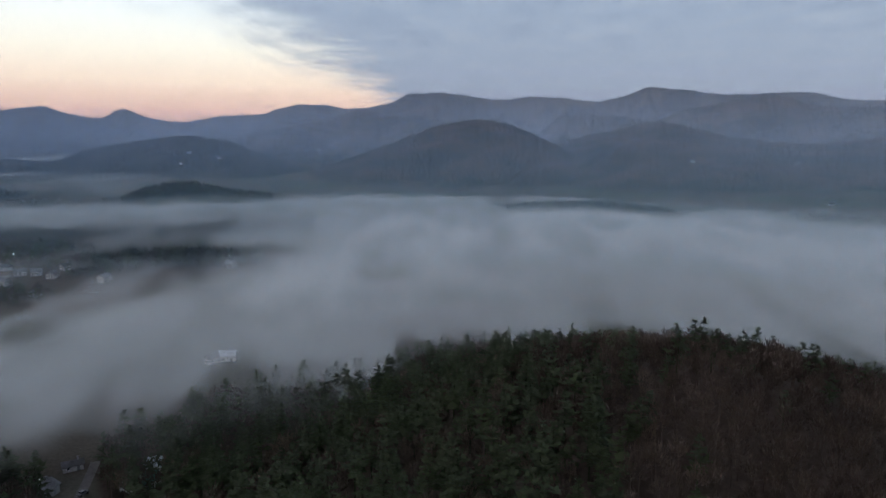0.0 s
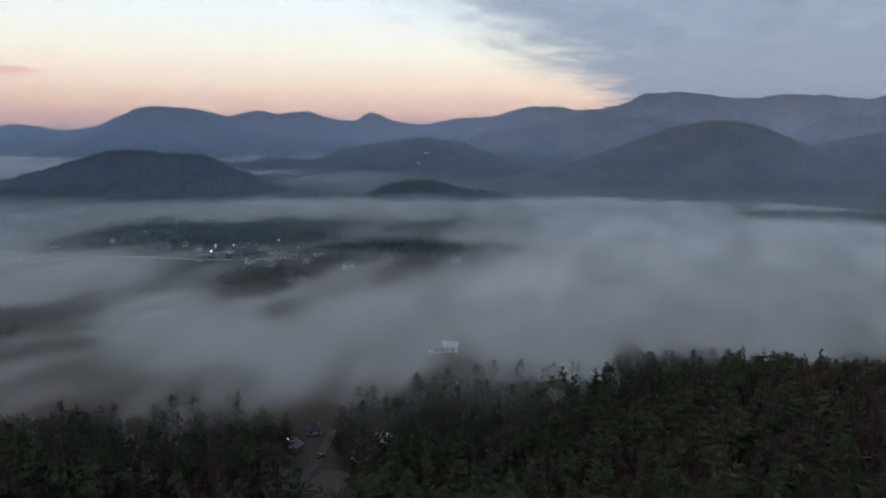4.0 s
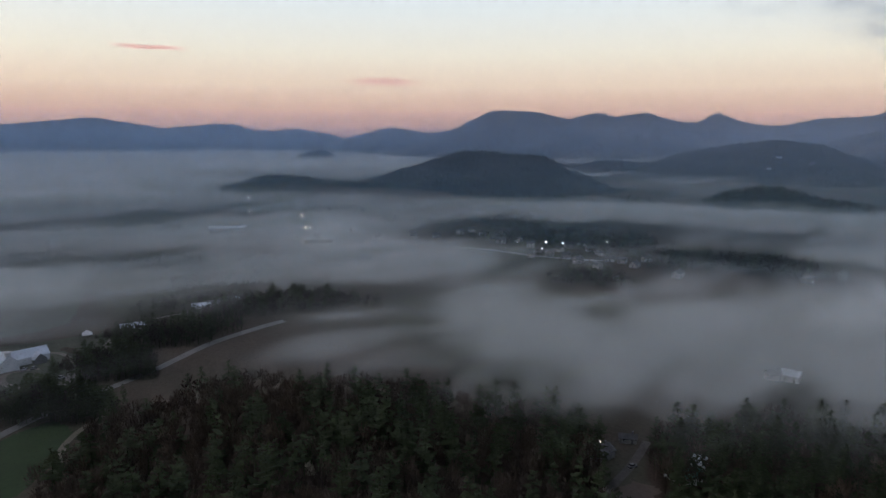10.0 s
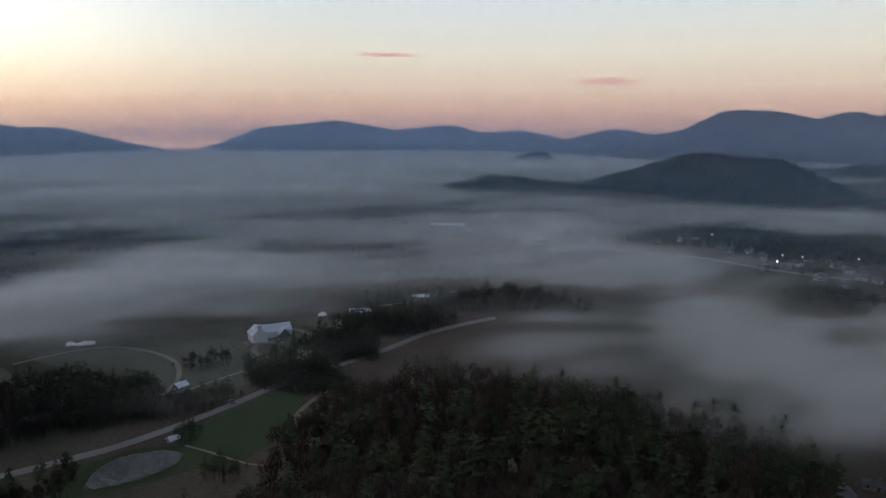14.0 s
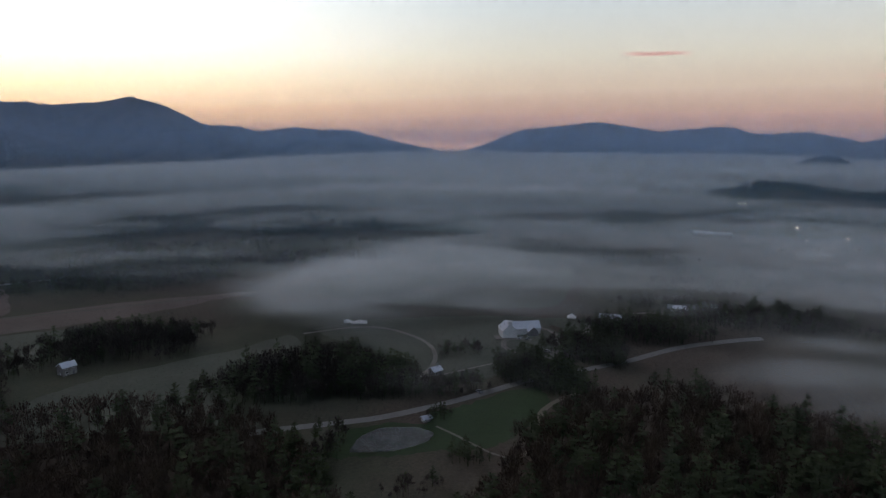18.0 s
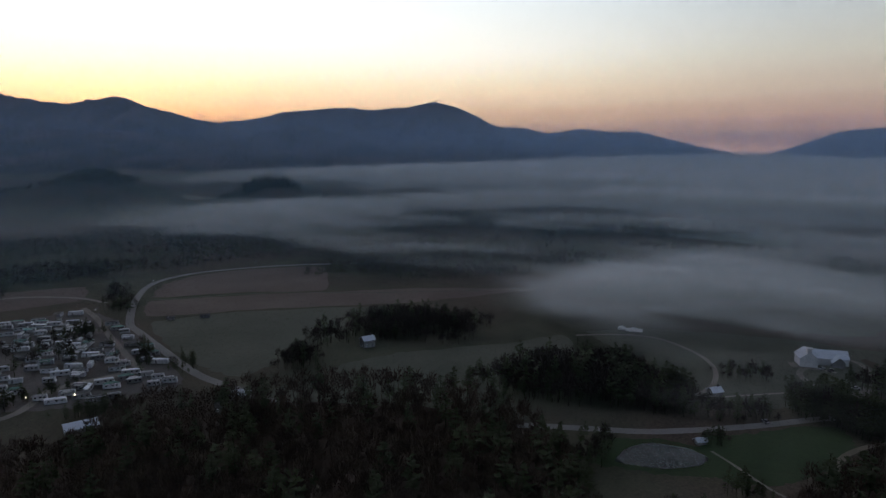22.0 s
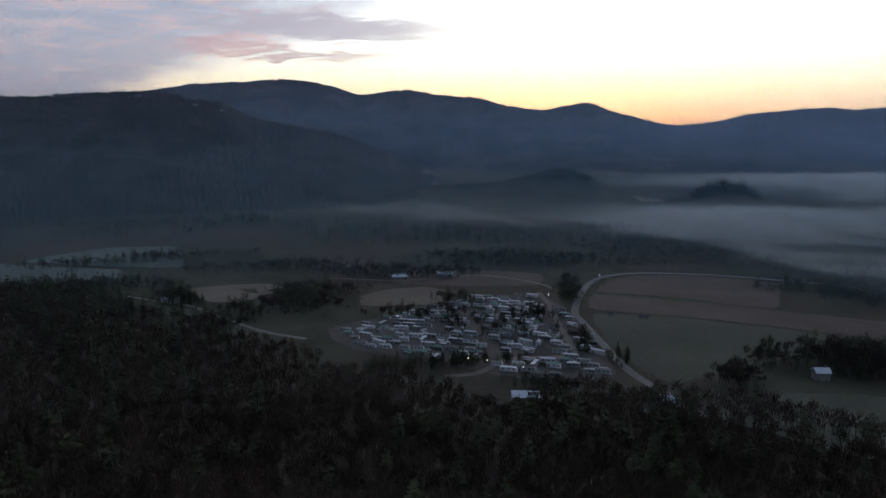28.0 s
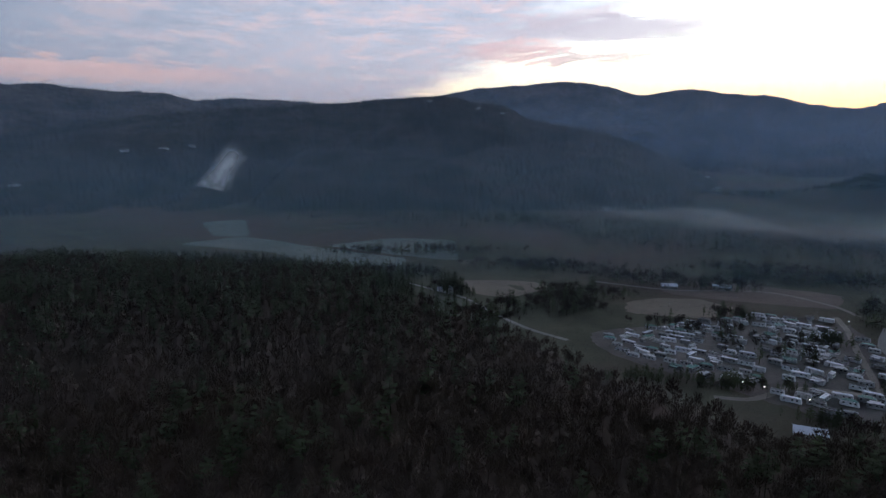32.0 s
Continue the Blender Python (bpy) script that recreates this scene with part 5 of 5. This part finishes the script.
SPOTS = []
for i in range(-14, 15):
    for j in range(-15, 15):
        p = mid + ax * (i * 10.6 + (j % 2) * 4 + rnd.uniform(-1.6, 1.6)) + ay * (j * 8.4 + rnd.uniform(-1.2, 1.2))
        if inside(p, OUTLINE) and not near_lane(p) and rnd.random() < .86:
            SPOTS.append(p)
for p in SPOTS:
    k = rnd.choices(range(5), (5, 4, 4, 2.4, 2))[0]
    m = Matrix.Translation((p.x, p.y, 0.2)) @ pose(0, 0, 0, 0, 0, 143 + rnd.choice((-18, -14, -10, 150, 165, 70)) + rnd.uniform(-6, 6))
    place("travel_trailer", KINDS[k][0], "trailer", "trailers of the park", KINDS[k][1], m)


CAR = [("body", shell("car_body", 4.3, 1.75, .75, .68, M_CARS, .1), None, ""), ("cabin", shell("cabin", 2.3, 1.55, .6, 1.32, M_GLASS, .4), None, "dark glass"), ("roof", boxes("car_roof", [(-.1, 0, 1.63, 1.5, 1.4, .06)], M_CARS), None, "")]
CAR += [("wheel", WHEEL, pose(x, y, .36), "") for x in (-1.35, 1.35) for y in (-.8, .8)]
for p in SPOTS[::3]:
    q = p + ay * 4.2 + ax * rnd.uniform(-3, 3)
    place("parked_car", "parked car on gravel between trailers", "car", "cars of the park", CAR, Matrix.Translation((q.x, q.y, 0.2)) @ pose(0, 0, 0, 0, 0, 143 + rnd.choice((0, 90, 20))))
for az, q, turn in ((82.7, 329, 130), (76.9, 400, 20), (78.6, 424, 60), (79.2, 425, 60), (72.8, 462, 30), (127, 345, 40), (26.6, 258, 0), (29.7, 262, 40)):
    c = polar(az, q)
    place("parked_car", "dark car beside a road", "car", "cars beside the roads", CAR, Matrix.Translation((c.x, c.y, float(ground_at(c.x, c.y)[0]) + .35)) @ pose(0, 0, 0, 0, 0, az + turn))


# ============ lamps ============
def ball(name, rad, mat):
    bm = bmesh.new()
    bmesh.ops.create_icosphere(bm, subdivisions=2, radius=rad)
    me = bpy.data.meshes.new(name)
    bm.to_mesh(me)
    bm.free()
    me.materials.append(mat)
    return me


LAMPS = [(67, 1472, 0, 16), (62.4, 1269, 0, 16), (61.9, 1275, 0, 16), (62.3, 1032, 0, 16), (60.1, 987, 0, 14), (58.2, 985, 0, 14), (75.7, 1739, 0, 18), (54.8, 893, 0, 14), (57.9, 870, 0, 12), (57.5, 873, 1, 12), (54.7, 882, 0, 12), (60.1, 990, 0, 14),
         (37.6, 742, 1, 12), (37.9, 708, 1, 12), (36.2, 738, 1, 12), (40, 740, 0, 12), (42.7, 838, 1, 12), (31, 690, 1, 12), (32.6, 770, 0, 10), (17.6, 656, 1, 12), (143.7, 364, 0, 7), (142.1, 361, 0, 7), (138.9, 350, 0, 8), (132.9, 604, 1, 8), (137, 526, 1, 7), (32.2, 271, 0, 6), (145, 470, 1, 6), (150, 455, 1, 6)]
POLES, HEADS = {}, {}
for az, r_, kind_, h in LAMPS:
    c = polar(az, r_)
    rad = 0.28 if r_ < 700 else 0.5
    if h not in POLES:
        POLES[h] = boxes("pole", [(0, 0, h / 2, .16, .16, h), (.7, 0, h - .1, 1.4, .12, .12)], M_TRIM)
    if (kind_, rad) not in HEADS:
        HEADS[kind_, rad] = ball("lamp_head", rad, M_LAMPW if kind_ else M_LAMP)
    place("street_lamp", "lit street lamp on a tall pole", "lamp", "street lamps", [("pole", POLES[h], None, ""), ("lamp_head", HEADS[kind_, rad], pose(1.4, 0, h - .45), "glowing lamp head")],
          Matrix.Translation((c.x, c.y, float(ground_at(c.x, c.y)[0]) + .1)) @ pose(0, 0, 0, 0, 0, az + 180))

# a white plume of steam that rises from the foot of the mountain
c = polar(187.6, 1180)
side = polar(187.6 + 90, 1)
u, v = np.meshgrid(np.linspace(-1, 1, 25), np.linspace(0, 1, 40))
for k in range(4):
    lean_ = 5 * np.sin(v * 6 + k) - 42 * v
    wide = 34 - 17 * v + 7 * np.sin(v * 9 + 1.3 * k)
    cov = np.clip(1 - np.abs(u), 0, 1) ** 1.2 * np.clip(v / .06, 0, 1) * np.clip((1 - v) / .4, 0, 1)
    off = side[0] * (u * wide + lean_), side[1] * (u * wide + lean_)
    back = polar(187.6, 12.0 * k)
    steam = new("steam_plume", grid_mesh("steam_plume", c.x + off[0] + back.x, c.y + off[1] + back.y, 36 + 76 * v + 4 * np.sin(u * 3), vapour("steam", (0.9, 0.92, 0.95), .85, 0.03, (1, 1, .8), .36, .66, (60.0 * k, 20.0, 11.0 * k)), attrs={"cover": cov}))
    tagged(steam, "white plume of steam at a mountain's foot", "steam", kind="stuff")
